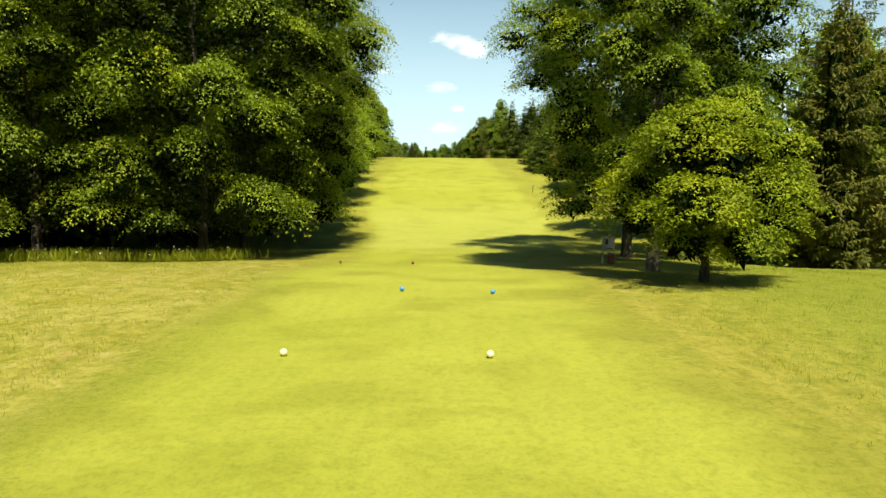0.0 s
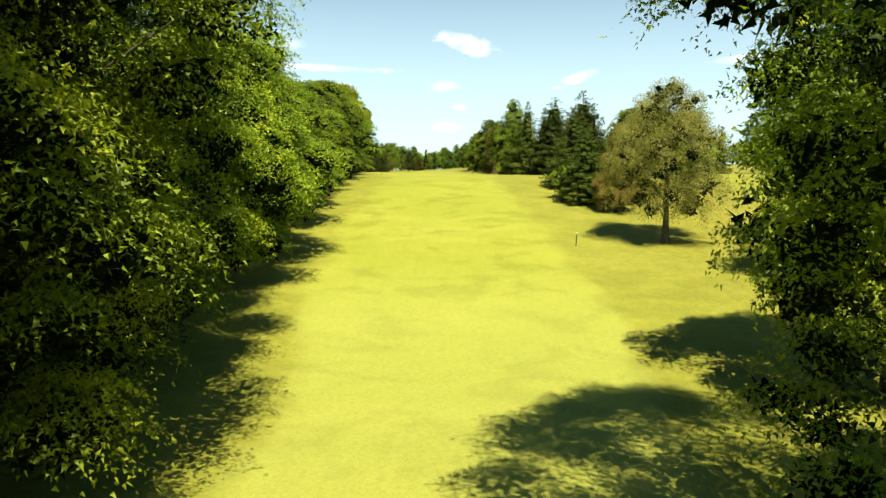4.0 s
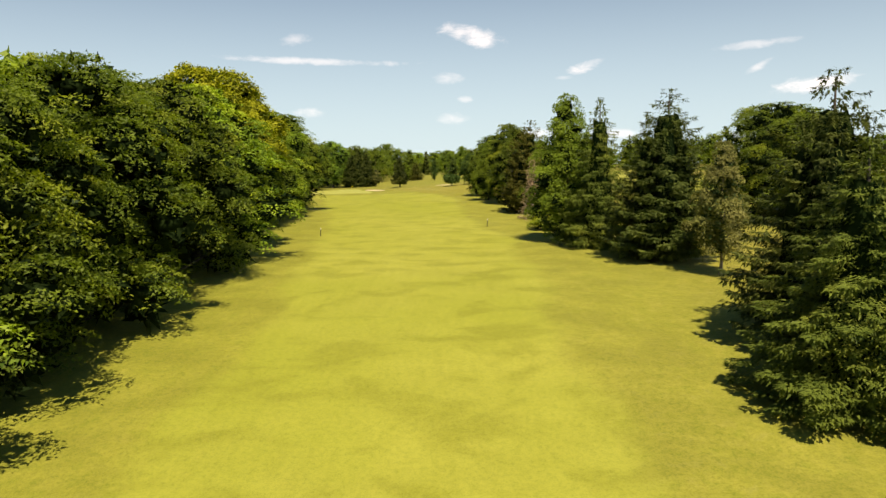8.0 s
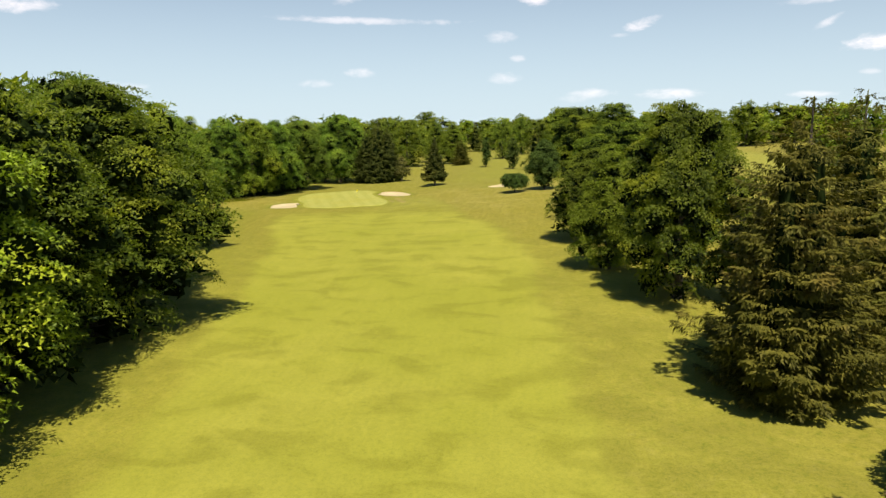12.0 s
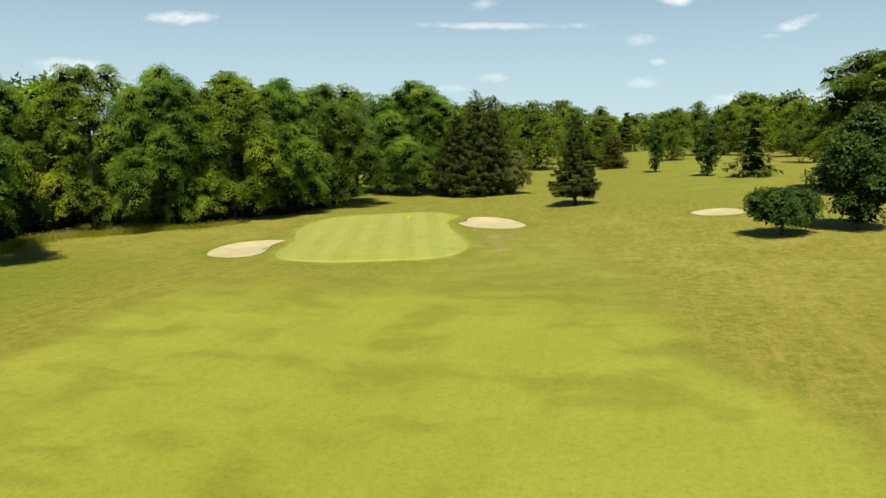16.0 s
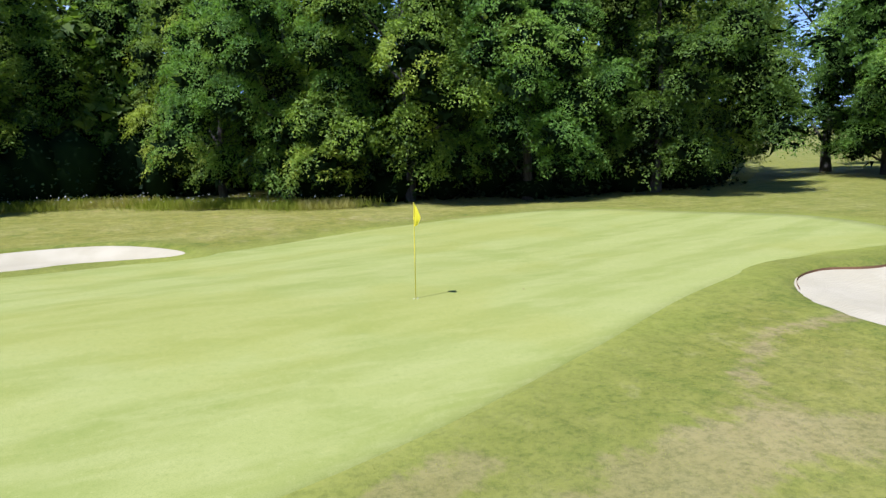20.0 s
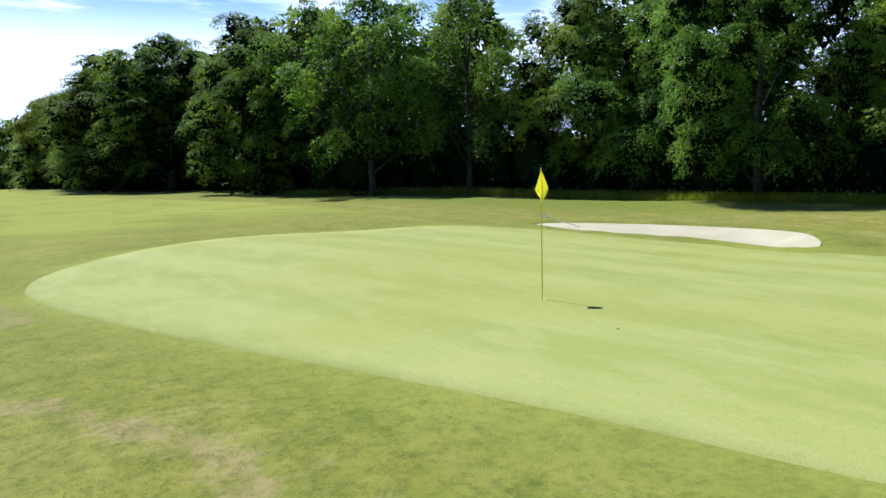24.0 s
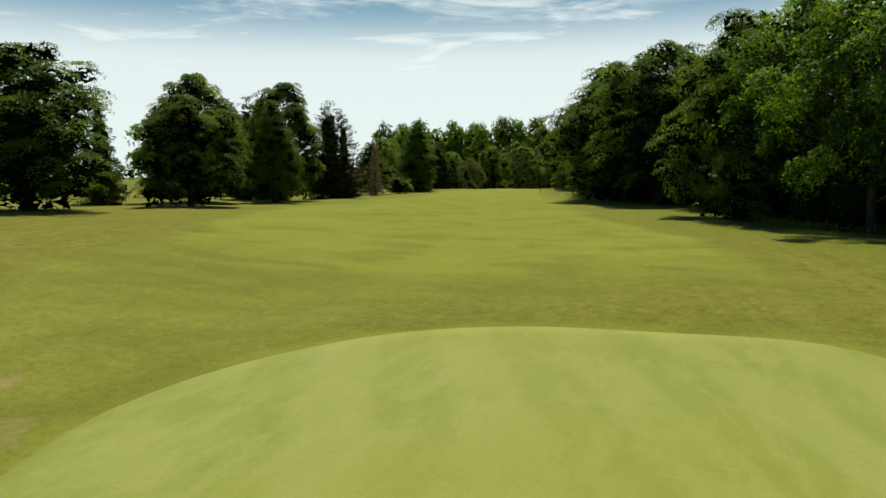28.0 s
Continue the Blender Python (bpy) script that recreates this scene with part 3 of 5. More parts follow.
def patch(name, outline, height, mat, rings=14, label="", category="", kind=""):
    """A sheet inside an outline; height(x, y, d) gives its level from the place and the distance to the edge."""
    c = np.mean(outline, 0)
    o = np.array(outline)
    verts, faces, n = [], [], len(outline)
    for r in range(rings):
        p = c + (o - c) * (1 - (max(r - 1, 0) / rings)) if r else c + (o - c) * (1 + 0.05 / np.linalg.norm(o - c, axis=1, keepdims=True))
        verts.append(p)
    flat = np.concatenate(verts + [c[None]])
    d = np.maximum(inside(flat[:, 0], flat[:, 1], outline), 0)
    z = height(flat[:, 0], flat[:, 1], d)
    for r in range(rings - 1):
        for i in range(n):
            a, b = r * n + i, r * n + (i + 1) % n
            faces.append((a, b, b + n, a + n))
    faces += [((rings - 1) * n + i, (rings - 1) * n + (i + 1) % n, rings * n) for i in range(n)]
    m = mesh_from(name, np.column_stack([flat, z]), faces, mat)
    bmm = bmesh.new()
    bmm.from_mesh(m)
    bmesh.ops.recalc_face_normals(bmm, faces=bmm.faces)
    if sum(f.normal.z for f in bmm.faces) < 0:
        bmesh.ops.reverse_faces(bmm, faces=bmm.faces)
    bmm.to_mesh(m)
    bmm.free()
    return tagged(new(name, m), label, category, kind=kind)


patch("putting_green", GREEN, lambda x, y, d: land(x, y) + 0.035 - 0.07 * (np.arange(len(x)) < len(GREEN)), GREEN_GRASS, 18,
      "closely mown pale green putting green with mowing stripes", "putting green", "structure")
for line, depth, brow in BUNKERS:
    bunker = patch("sand_bunker", line, lambda x, y, d, depth=depth, brow=brow, line=line: land(x, y) + deepness(x, y, line) * (brow * 0.5 - depth * np.clip(d / 1.3, 0, 1) ** 0.7) + 0.015 - 0.06 * (d <= 0), SAND, 10,
                   "raked pale sand bunker with a grass lip", "bunker", "structure")
    if depth > 0.55:
        o = np.array([p for p in line])
        back = [i for i in range(len(o)) if o[i, 0] < -26.5 and o[i, 1] > 358.6]
        z0 = land(o[:, 0], o[:, 1])
        k = len(o)
        rim = mesh_from("bunker_lip", np.concatenate([np.column_stack([o, z0 + brow * 0.6 * deepness(o[:, 0], o[:, 1], line)]), np.column_stack([o, z0 - 0.25 * deepness(o[:, 0], o[:, 1], line)])]), [(i, (i + 1) % k, (i + 1) % k + k, i + k) for i in back], SOIL)
        tagged(new("bunker_lip", rim), "bare brown soil face").parent = bunker

# ---- trees ----
def unit(v):
    return v / np.maximum(np.linalg.norm(v, axis=-1, keepdims=True), 1e-9)


def leaves(p, d, n, length, width, fold=0.18):
    """Folded leaf shapes at p, pointing along d, with the upper side towards n."""
    d = unit(d)
    s = unit(np.cross(d, n))
    up = np.cross(s, d)
    L, W = length[:, None], width[:, None]
    v = np.stack([p, p + d * L * 0.5 + s * W * 0.5 - up * W * fold, p + d * L, p + d * L * 0.5 - s * W * 0.5 - up * W * fold], 1)
    k = np.arange(len(p))[:, None] * 4
    return v.reshape(-1, 3), np.concatenate([k + (0, 1, 2), k + (0, 2, 3)], 0)


def blades(p, d, n, length, width):
    """Small single-faced leaves at p, pointing along d."""
    d = unit(d)
    s = unit(np.cross(d, n))
    L, W = length[:, None], width[:, None]
    v = np.stack([p - s * W * 0.5, p + s * W * 0.5, p + d * L], 1)
    return v.reshape(-1, 3), np.arange(len(p) * 3).reshape(-1, 3)


def tri_mesh(name, parts):
    """One mesh from (verts, triangles, material) lists."""
    me = bpy.data.meshes.new(name)
    vs, fs, ms, off = [], [], [], 0
    for i, (v, f, mat) in enumerate(parts):
        me.materials.append(mat)
        vs.append(v), fs.append(f + off), ms.append(np.full(len(f), i))
        off += len(v)
    v, f, m = np.concatenate(vs), np.concatenate(fs), np.concatenate(ms)
    me.vertices.add(len(v)), me.loops.add(len(f) * 3), me.polygons.add(len(f))
    me.vertices.foreach_set("co", v.astype(np.float32).ravel())
    me.loops.foreach_set("vertex_index", f.astype(np.int32).ravel())
    me.polygons.foreach_set("loop_start", np.arange(0, len(f) * 3, 3, dtype=np.int32))
    me.polygons.foreach_set("loop_total", np.full(len(f), 3, dtype=np.int32))
    me.polygons.foreach_set("material_index", m.astype(np.int32))
    me.update(calc_edges=True)
    return me


def tube(points, radii, sides=8):
    """A tapering round limb along points."""
    pts, vs, fs = np.array(points, float), [], []
    a = np.arange(sides) * 2 * math.pi / sides
    for i, (p, r) in enumerate(zip(pts, radii)):
        t = unit(pts[min(i + 1, len(pts) - 1)] - pts[max(i - 1, 0)])
        x = unit(np.cross(t, (0.31, 0.87, 0.1)))
        y = np.cross(t, x)
        vs.append(p + (np.cos(a)[:, None] * x + np.sin(a)[:, None] * y) * r)
    for i in range(len(pts) - 1):
        b = i * sides
        for k in range(sides):
            q = (k + 1) % sides
            fs += [(b + k, b + q, b + q + sides), (b + k, b + q + sides, b + k + sides)]
    return np.concatenate(vs), np.array(fs)


def joined(pieces):
    vs, fs, off = [], [], 0
    for v, f in pieces:
        vs.append(v), fs.append(f + off)
        off += len(v)
    return np.concatenate(vs), np.concatenate(fs)


_ico = bmesh.new()
bmesh.ops.create_icosphere(_ico, subdivisions=1, radius=1)
ICO1_V, ICO1_F = np.array([v.co[:] for v in _ico.verts]), np.array([[v.index for v in f.verts] for f in _ico.faces])
_ico.free()


def profile_broad(u):
    return np.clip((u + 0.10) / 0.38, 0, 1) ** 0.55 * np.clip(1 - u ** 2.5, 0, 1) ** 0.55


def profile_skirt(u):
    return np.clip((u + 0.34) / 0.62, 0, 1) ** 0.55 * np.clip(1 - u ** 3.2, 0, 1) ** 0.5


def profile_vase(u):
    return (0.66 + 0.34 * np.clip(u / 0.60, 0, 1)) * np.clip(1 - u ** 5, 0, 1) ** 0.5


def profile_arch(u):
    return (0.64 + 0.36 * np.clip((u - 0.34) / 0.24, 0, 1)) * np.clip(1 - u ** 5, 0, 1) ** 0.5


def profile_tall(u):
    return np.clip((u + 0.05) / 0.30, 0, 1) ** 0.6 * np.clip(1 - u ** 1.7, 0, 1) ** 0.7


def profile_cone(u):
    return np.clip((u + 0.04) / 0.10, 0, 1) ** 0.5 * np.clip(1 - u, 0, 1) ** 0.80


def profile_round(u):
    return np.sqrt(np.clip(1 - (2 * u - 1) ** 2, 0, 1)) * 0.98 + 0.02


def profile_oval(u):
    return np.clip(u / 0.35, 0, 1) ** 0.6 * np.clip(1 - u ** 2.2, 0, 1) ** 0.62


def lobes_of(rng, seed, n, h, r, base, shape, lobe, irregular):
    """The rounded masses that make up a crown: centres and radii."""
    u = ((np.arange(n) + rng.random(n)) / n) ** 0.92
    ang = np.arange(n) * 2.39996 + rng.normal(0, 0.35, n)
    rl = r * rng.uniform(*lobe, n) * (0.55 + 0.45 * shape(u))
    R = shape(u) * r * (1 + irregular * np.sin(ang * 2 + seed) + irregular * np.sin(ang * 3 + u * 6 + seed * 1.7))
    away = np.maximum(R - rl * 0.85, 0) * rng.uniform(0.86, 1.06, n)
    z = np.clip(base + u * (h - base), base + rl * 0.55, h - rl * 0.70) + rng.uniform(-0.03, 0.01, n) * h
    return np.stack([np.cos(ang) * away, np.sin(ang) * away, z], -1), rl


def broadleaf(name, seed, h, r, base, leaf_mat, count, size, sprays=420, shape=profile_broad, lobes=30, lobe=(0.26, 0.42), dome=0.35, upright=0.7, trunk_r=0.38, bark_mat=None, droop=0.3,
              extra=None, core=0.68, limbs=5, spray=(0.07, 0.13), slim=0.6, stretch=1.0, irregular=0.10, fuzz=0.13, under=-0.5, shell=0.66, dense=1.25, fine=0.86, ragged=0.9, fill=1800):
    """A leafy tree: tapered trunk, limbs that reach into the crown, and a crown of rounded masses that carry tufts of
    leaves, its gaps darkened by near-black inner leaves put in as shade. Returns its Empty.
    """
    rng = np.random.default_rng(seed)
    count, size = int(count * dense), size * fine
    tree = new(name)
    lc, lr = lobes_of(rng, seed, lobes, h, r, base, shape, lobe, irregular)
    n = sprays * 8
    at = rng.choice(lobes, n, p=lr ** 2 / (lr ** 2).sum())
    d = unit(rng.normal(size=(n, 3)) + (0, 0, 0.45))
    c = lc[at] + d * (1, 1, 0.9) * (lr[at] * np.where(rng.random(n) < 0.22, rng.uniform(1.0, 1.28, n), rng.uniform(shell, 1.06, n)))[:, None]
    buried = (np.linalg.norm(c[:, None] - lc[None], axis=-1) < lr[None] * (shell - 0.04)).sum(1) > 0
    keep = np.where(~buried & (d[:, 2] > under) & (c[:, 2] > base * 0.8) & (c[:, 2] < h * 1.02))[0][:sprays]
    c, d, rp = c[keep], d[keep], r * rng.uniform(*spray, len(keep)) * (0.6 + 0.4 * np.clip(lr[at[keep]] / lr.mean(), 0.5, 1.4))
    sprays = len(c)
    flat = unit(c * (1, 1, 0) + d * (1, 1, 0) * r * 0.4 + 1e-6)
    nrm = unit(d + np.array((0, 0, upright)) + rng.normal(0, 0.25, (sprays, 3)))
    # trunk and limbs
    sway = rng.normal(0, 0.02 * h, (5, 2))
    line = [(sway[i, 0] * i * 0.25, sway[i, 1] * i * 0.25, h * q) for i, q in enumerate((-0.02, 0.12, 0.32, 0.58, 0.80))]
    rad = [trunk_r * k for k in (1.5, 1.0, 0.8, 0.5, 0.12)]
    new("trunk", tri_mesh("trunk", [(*tube(line, rad, 10), bark_mat or BARK)])).parent = tree
    for i in rng.permutation(lobes)[:limbs]:
        z0 = max(base * 0.7, lc[i, 2] - rng.uniform(0.12, 0.3) * h)
        a = np.array((np.interp(z0, [p[2] for p in line], [p[0] for p in line]), np.interp(z0, [p[2] for p in line], [p[1] for p in line]), z0))
        mid = a * 0.45 + lc[i] * 0.55 + (0, 0, 0.03 * h)
        new("limb", tri_mesh("limb", [(*tube([a, mid, lc[i] + (0, 0, lr[i] * 0.5)], [trunk_r * 0.40, trunk_r * 0.26, trunk_r * 0.06], 6), bark_mat or BARK)])).parent = tree
    # leaves on the tufts
    w = rp ** 2
    pick = rng.choice(sprays, count, p=w / w.sum())
    n0, k = nrm[pick], rp[pick][:, None]
    t1 = unit(flat[pick] - n0 * (flat[pick] * n0).sum(-1, keepdims=True))
    t2 = np.cross(n0, t1)
    rho, phi = np.sqrt(rng.random(count)) * rng.uniform(0.7, 1.15, count), rng.uniform(0, 2 * math.pi, count)
    rad_dir = np.cos(phi)[:, None] * t1 * stretch + np.sin(phi)[:, None] * t2 / stretch
    p = c[pick] + rad_dir * rho[:, None] * k + n0 * k * dome * (1 - rho[:, None] ** 2) + rng.normal(0, fuzz, (count, 3)) * k * (1, 1, 0.6)
    p[:, 2] -= droop * rho ** 2 * rp[pick]
    tipdir = unit(rad_dir + rng.normal(0, ragged, (count, 3)) - np.array((0, 0, droop)))
    ln = unit(n0 + rad_dir * (rho * (0.35 + dome))[:, None] + rng.normal(0, 0.40, (count, 3)))
    L = size * rng.uniform(0.6, 1.4, count)
    p[:, 2] = np.maximum(p[:, 2], 0.2 + 0.5 * rng.random(count))
    W = L * slim * rng.uniform(0.75, 1.25, count)
    v, f = blades(p, tipdir, ln, L * 1.15, W * 1.15)
    parts = [(v, f, leaf_mat)]
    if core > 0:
        # near-black leaves round a small dense heart: each mass's inner shade, as colour
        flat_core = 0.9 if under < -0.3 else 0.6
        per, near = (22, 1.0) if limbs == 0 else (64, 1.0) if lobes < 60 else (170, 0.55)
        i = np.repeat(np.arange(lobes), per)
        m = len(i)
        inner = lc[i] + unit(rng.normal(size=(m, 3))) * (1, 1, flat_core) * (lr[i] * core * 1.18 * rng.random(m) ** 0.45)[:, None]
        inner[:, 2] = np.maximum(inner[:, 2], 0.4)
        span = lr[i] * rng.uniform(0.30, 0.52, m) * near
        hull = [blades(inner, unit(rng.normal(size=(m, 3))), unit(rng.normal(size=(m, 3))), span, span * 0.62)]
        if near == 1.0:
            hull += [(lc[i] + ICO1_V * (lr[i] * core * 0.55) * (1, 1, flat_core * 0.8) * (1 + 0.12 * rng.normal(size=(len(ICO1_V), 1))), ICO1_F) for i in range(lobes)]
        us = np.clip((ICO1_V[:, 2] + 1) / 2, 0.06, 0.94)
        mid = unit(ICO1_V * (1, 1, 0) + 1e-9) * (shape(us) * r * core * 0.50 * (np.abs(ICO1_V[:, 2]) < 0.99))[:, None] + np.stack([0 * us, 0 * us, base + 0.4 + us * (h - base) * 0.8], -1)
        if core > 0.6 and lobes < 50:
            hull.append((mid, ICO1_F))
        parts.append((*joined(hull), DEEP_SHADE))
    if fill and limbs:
        # leaves all through the inside of the crown, coloured dark to act as shade
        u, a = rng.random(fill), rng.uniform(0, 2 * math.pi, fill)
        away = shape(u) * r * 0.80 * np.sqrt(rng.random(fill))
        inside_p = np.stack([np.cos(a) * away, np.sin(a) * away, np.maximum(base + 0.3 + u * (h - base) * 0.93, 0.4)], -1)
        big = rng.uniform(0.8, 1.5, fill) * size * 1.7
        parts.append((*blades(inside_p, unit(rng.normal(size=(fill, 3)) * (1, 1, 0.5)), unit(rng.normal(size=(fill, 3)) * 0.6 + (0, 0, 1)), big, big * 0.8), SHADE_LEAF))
    if extra:
        m, share = extra
        q = rng.choice(np.where(p[:, 2] > h * 0.45)[0], int(count * share))
        parts.append((*blades(p[q] + ln[q] * 0.3 * size + rng.normal(0, 0.16, (len(q), 3)) + (0, 0, 0.1), tipdir[q], ln[q], L[q] * 1.2, L[q] * 0.8), m))
    new("crown", tri_mesh("crown", parts)).parent = tree
    return tree


def conifer(name, seed, h, r, base, mat, step=0.55, per=11, needles=150, size=0.20, power=0.9, droop=0.22, trunk_r=0.22, tops=1, core=0.30, ragged=0.16, wander=0.3, wide_tops=(0.30, 0.5)):
    """A spruce: a straight trunk with whorls of flat drooping fronds of needles, a near-black core put in as its inner
    shade, and one or more pointed tops.
    """
    rng = np.random.default_rng(seed)
    tree = new(name)
    new("trunk", tri_mesh("trunk", [(*tube([(0, 0, -0.2), (0, 0, h * 0.5), (0, 0, h * 0.97)], [trunk_r * 1.3, trunk_r * 0.7, 0.03], 8), BARK)])).parent = tree
    heads = [(0.0, 0.0, 1.0, 1.0)]
    for i in range(tops - 1):
        a = i * 2.4 + seed
        heads.append((math.cos(a) * r * rng.uniform(*wide_tops), math.sin(a) * r * rng.uniform(*wide_tops), rng.uniform(0.78, 0.96), 0.62))
    P, D, N, S, hull = [], [], [], [], []
    for ox, oy, top, wide in heads:
        tiers = int((h * top - base) / step)
        for i in range(tiers + 1):
            u = min(i / tiers, 0.99)
            reach = r * wide * ((1 - u) ** power) * min(1, 0.72 + 3 * u) + 0.16
            for j in range(max(4, int(per * (0.4 + 0.6 * (1 - u))))):
                a = 2.39996 * (j + i * 7.3) + rng.normal(0, 0.2)
                L = reach * rng.uniform(1 - ragged * 1.6, 1 + ragged)
                z = base + (h * top - base) * u + rng.normal(0, step * wander)
                m = max(12, int(needles * (L / r) ** 1.1))
                t = 0.12 + 0.88 * np.sqrt(rng.random(m))
                side = rng.uniform(-1, 1, m) * 0.34 * L * (1.02 - t) ** 0.6
                c, s = math.cos(a), math.sin(a)
                lift = 0.12 * L * t - droop * 1.7 * L * t ** 2 + 0.16 * L * t ** 4 - np.abs(side) * 0.25
                P.append(np.stack([ox + c * L * t - s * side, oy + s * L * t + c * side, z + lift + rng.normal(0, 0.03, m)], -1))
                k = np.sign(side) * rng.uniform(0.3, 1.1, m)
                D.append(np.stack([c - s * k, s + c * k, -0.25 + rng.normal(0, 0.2, m)], -1))
                N.append(np.array((c * 0.25, s * 0.25, 1.0)) + rng.normal(0, 0.3, (m, 3)))
                S.append(size * rng.uniform(0.6, 1.35, m) * (0.75 + 0.25 * (1 - u)))
                # hanging twigs under the frond
                q = rng.choice(m, m // 2)
                P.append(P[-1][q] - np.stack([0 * q, 0 * q, rng.uniform(0.0, 0.28, len(q))], -1))
                D.append(np.stack([c * 0.5 + rng.normal(0, 0.4, len(q)), s * 0.5 + rng.normal(0, 0.4, len(q)), -0.9 + 0 * q], -1))
                N.append(np.array((c, s, 0.5)) + rng.normal(0, 0.3, (len(q), 3)))
                S.append(S[-1][q] * 1.1)
        # a near-black cone in each head stands for the shade between the fronds
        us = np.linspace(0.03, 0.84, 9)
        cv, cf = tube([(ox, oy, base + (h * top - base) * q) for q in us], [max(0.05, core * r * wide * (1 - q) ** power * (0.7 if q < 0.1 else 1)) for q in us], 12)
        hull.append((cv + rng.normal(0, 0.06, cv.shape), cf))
    # the leading shoots
    for ox, oy, top, wide in heads:
        q = np.linspace(0, 1, 14)
        P.append(np.stack([ox + 0 * q, oy + 0 * q, h * top - 0.9 + 0.9 * q], -1))
        D.append(np.stack([np.cos(q * 40), np.sin(q * 40), 0.9 + 0 * q], -1)), N.append(np.stack([np.sin(q * 40), np.cos(q * 40), 0.2 + 0 * q], -1)), S.append(size * (1.1 - 0.5 * q))
    P, D, N, S = (np.concatenate(x) for x in (P, D, N, S))
    P[:, 2] = np.maximum(P[:, 2], 0.12 + 0.25 * rng.random(len(P)))
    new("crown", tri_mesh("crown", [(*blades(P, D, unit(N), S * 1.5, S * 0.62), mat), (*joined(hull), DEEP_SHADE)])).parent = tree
    return tree


def dead_conifer(name, seed, h, r):
    rng = np.random.default_rng(seed)
    tree = new(name)
    new("trunk", tri_mesh("trunk", [(*tube([(0, 0, -0.2), (0, 0, h * 0.5), (0, 0, h)], [0.2, 0.12, 0.02], 8), BARK)])).parent = tree
    bits, P, D, N, S = [], [], [], [], []
    for i in range(150):
        u = i / 150
        a, L, z = i * 2.4, r * (1 - u) ** 0.75 * rng.uniform(0.6, 1.15), 0.4 + u * (h - 0.8)
        end = np.array((math.cos(a) * L, math.sin(a) * L, z - 0.28 * L))
        bits.append(tube([(0, 0, z), end * 0.55 + np.array((0, 0, z)) * 0.45 + (0, 0, 0.1), end], [0.035, 0.022, 0.006], 4))
        t = rng.uniform(0.2, 1, 16)[:, None]
        P.append((np.array((0, 0, z)) * (1 - t) + end * t))
        D.append(rng.normal(0, 1, (16, 3)) * (1, 1, 0.5) - (0, 0, 0.5))
        N.append(rng.normal(0, 1, (16, 3))), S.append(rng.uniform(0.25, 0.6, 16))
    v, f = leaves(np.concatenate(P), np.concatenate(D), unit(np.concatenate(N)), np.concatenate(S), np.concatenate(S) * 0.16)
    new("crown", tri_mesh("crown", [(*joined(bits), BARK_PALE), (v, f, DEAD_TWIG)])).parent = tree
    return tree


def stand(proto, x, y, sx=1.0, sz=None, turn=None, label="", category="tree", group="", sink=0.1):
    """A copy of a tree at a place, with its own size and turn."""
    turn = (x * 37.7 + y * 91.3) % 360 if turn is None else turn
    m = Matrix.Translation((x, y, float(land(x, y)) - sink)) @ pose(0, 0, 0, 0, 0, turn) @ Matrix.Diagonal((sx, sx, sz or sx, 1))
    return tagged(copy_thing(proto, m), label, category, group)


def remove_proto(proto):
    for o in (*proto.children_recursive, proto):
        bpy.data.objects.remove(o)


# patterns, most about 17 m high and 7 m in radius
BEECH_NEAR = [broadleaf("beech_tree", 11 + i, 26, 11.4, 1.9, LEAF_BEECH, 128000, 0.155, 2700, shape=profile_vase, fuzz=0.05, lobes=110, lobe=(0.10, 0.19), dome=0.05, upright=1.9, droop=0.45, trunk_r=0.26, spray=(0.05, 0.115), stretch=1.35, limbs=3, core=0.74, shell=0.84, under=-0.25, irregular=0.07, fill=20000) for i in range(2)]
BEECH_HIGH = broadleaf("beech_tree", 13, 27, 10.6, 2.8, LEAF_BEECH, 122000, 0.14, 2700, shape=profile_arch, fuzz=0.05, lobes=104, lobe=(0.10, 0.19), dome=0.05, upright=1.8, droop=0.40, trunk_r=0.34, spray=(0.05, 0.11), stretch=1.35, core=0.68, shell=0.82, under=-0.3, irregular=0.05, limbs=4, fill=11000)
BEECH_ARCH = broadleaf("beech_tree", 14, 24, 8.3, 4.4, LEAF_BEECH, 160000, 0.12, 2700, shape=profile_vase, fuzz=0.05, lobes=90, lobe=(0.12, 0.22), dome=0.05, upright=1.7, droop=0.40, trunk_r=0.28, spray=(0.055, 0.12), stretch=1.3, core=0.68, shell=0.82, under=-0.3, irregular=0.05, limbs=4, fill=13000)
BEECH = [broadleaf("beech_tree", 21 + i, 17, 7, 1.2, LEAF_BEECH, 36000, 0.21, 720, shape=profile_skirt, lobes=38, lobe=(0.20, 0.36), dome=0.12, upright=1.5, droop=0.30, spray=(0.08, 0.16), stretch=1.15, irregular=0.15, core=0.72, fuzz=0.07, shell=0.80, under=-0.35) for i in range(3)]
GREENSIDE = [broadleaf("beech_tree", 24 + i, 17, 7, 1.5, (LEAF_SUNNY, LEAF_BEECH, LEAF_SUNNY)[i], 92000, 0.14, 2300, shape=profile_skirt, trunk_r=0.26, lobes=58, lobe=(0.18, 0.30), dome=0.15, upright=1.1, droop=0.25, spray=(0.05, 0.11), stretch=1.15, irregular=0.17, core=0.60, fill=3500, limbs=5, fuzz=0.12, shell=0.72, under=-0.5, ragged=1.1) for i in range(3)]
OAK = [broadleaf("oak_tree", 31 + i, 17, 7, 0.8, LEAF_OAK, 46000, 0.18, 760, shape=profile_skirt, dome=0.2, upright=1.3, droop=0.30, lobes=34, lobe=(0.22, 0.40), irregular=0.15, core=0.74, spray=(0.07, 0.145), fuzz=0.09, shell=0.78, under=-0.4) for i in range(3)]
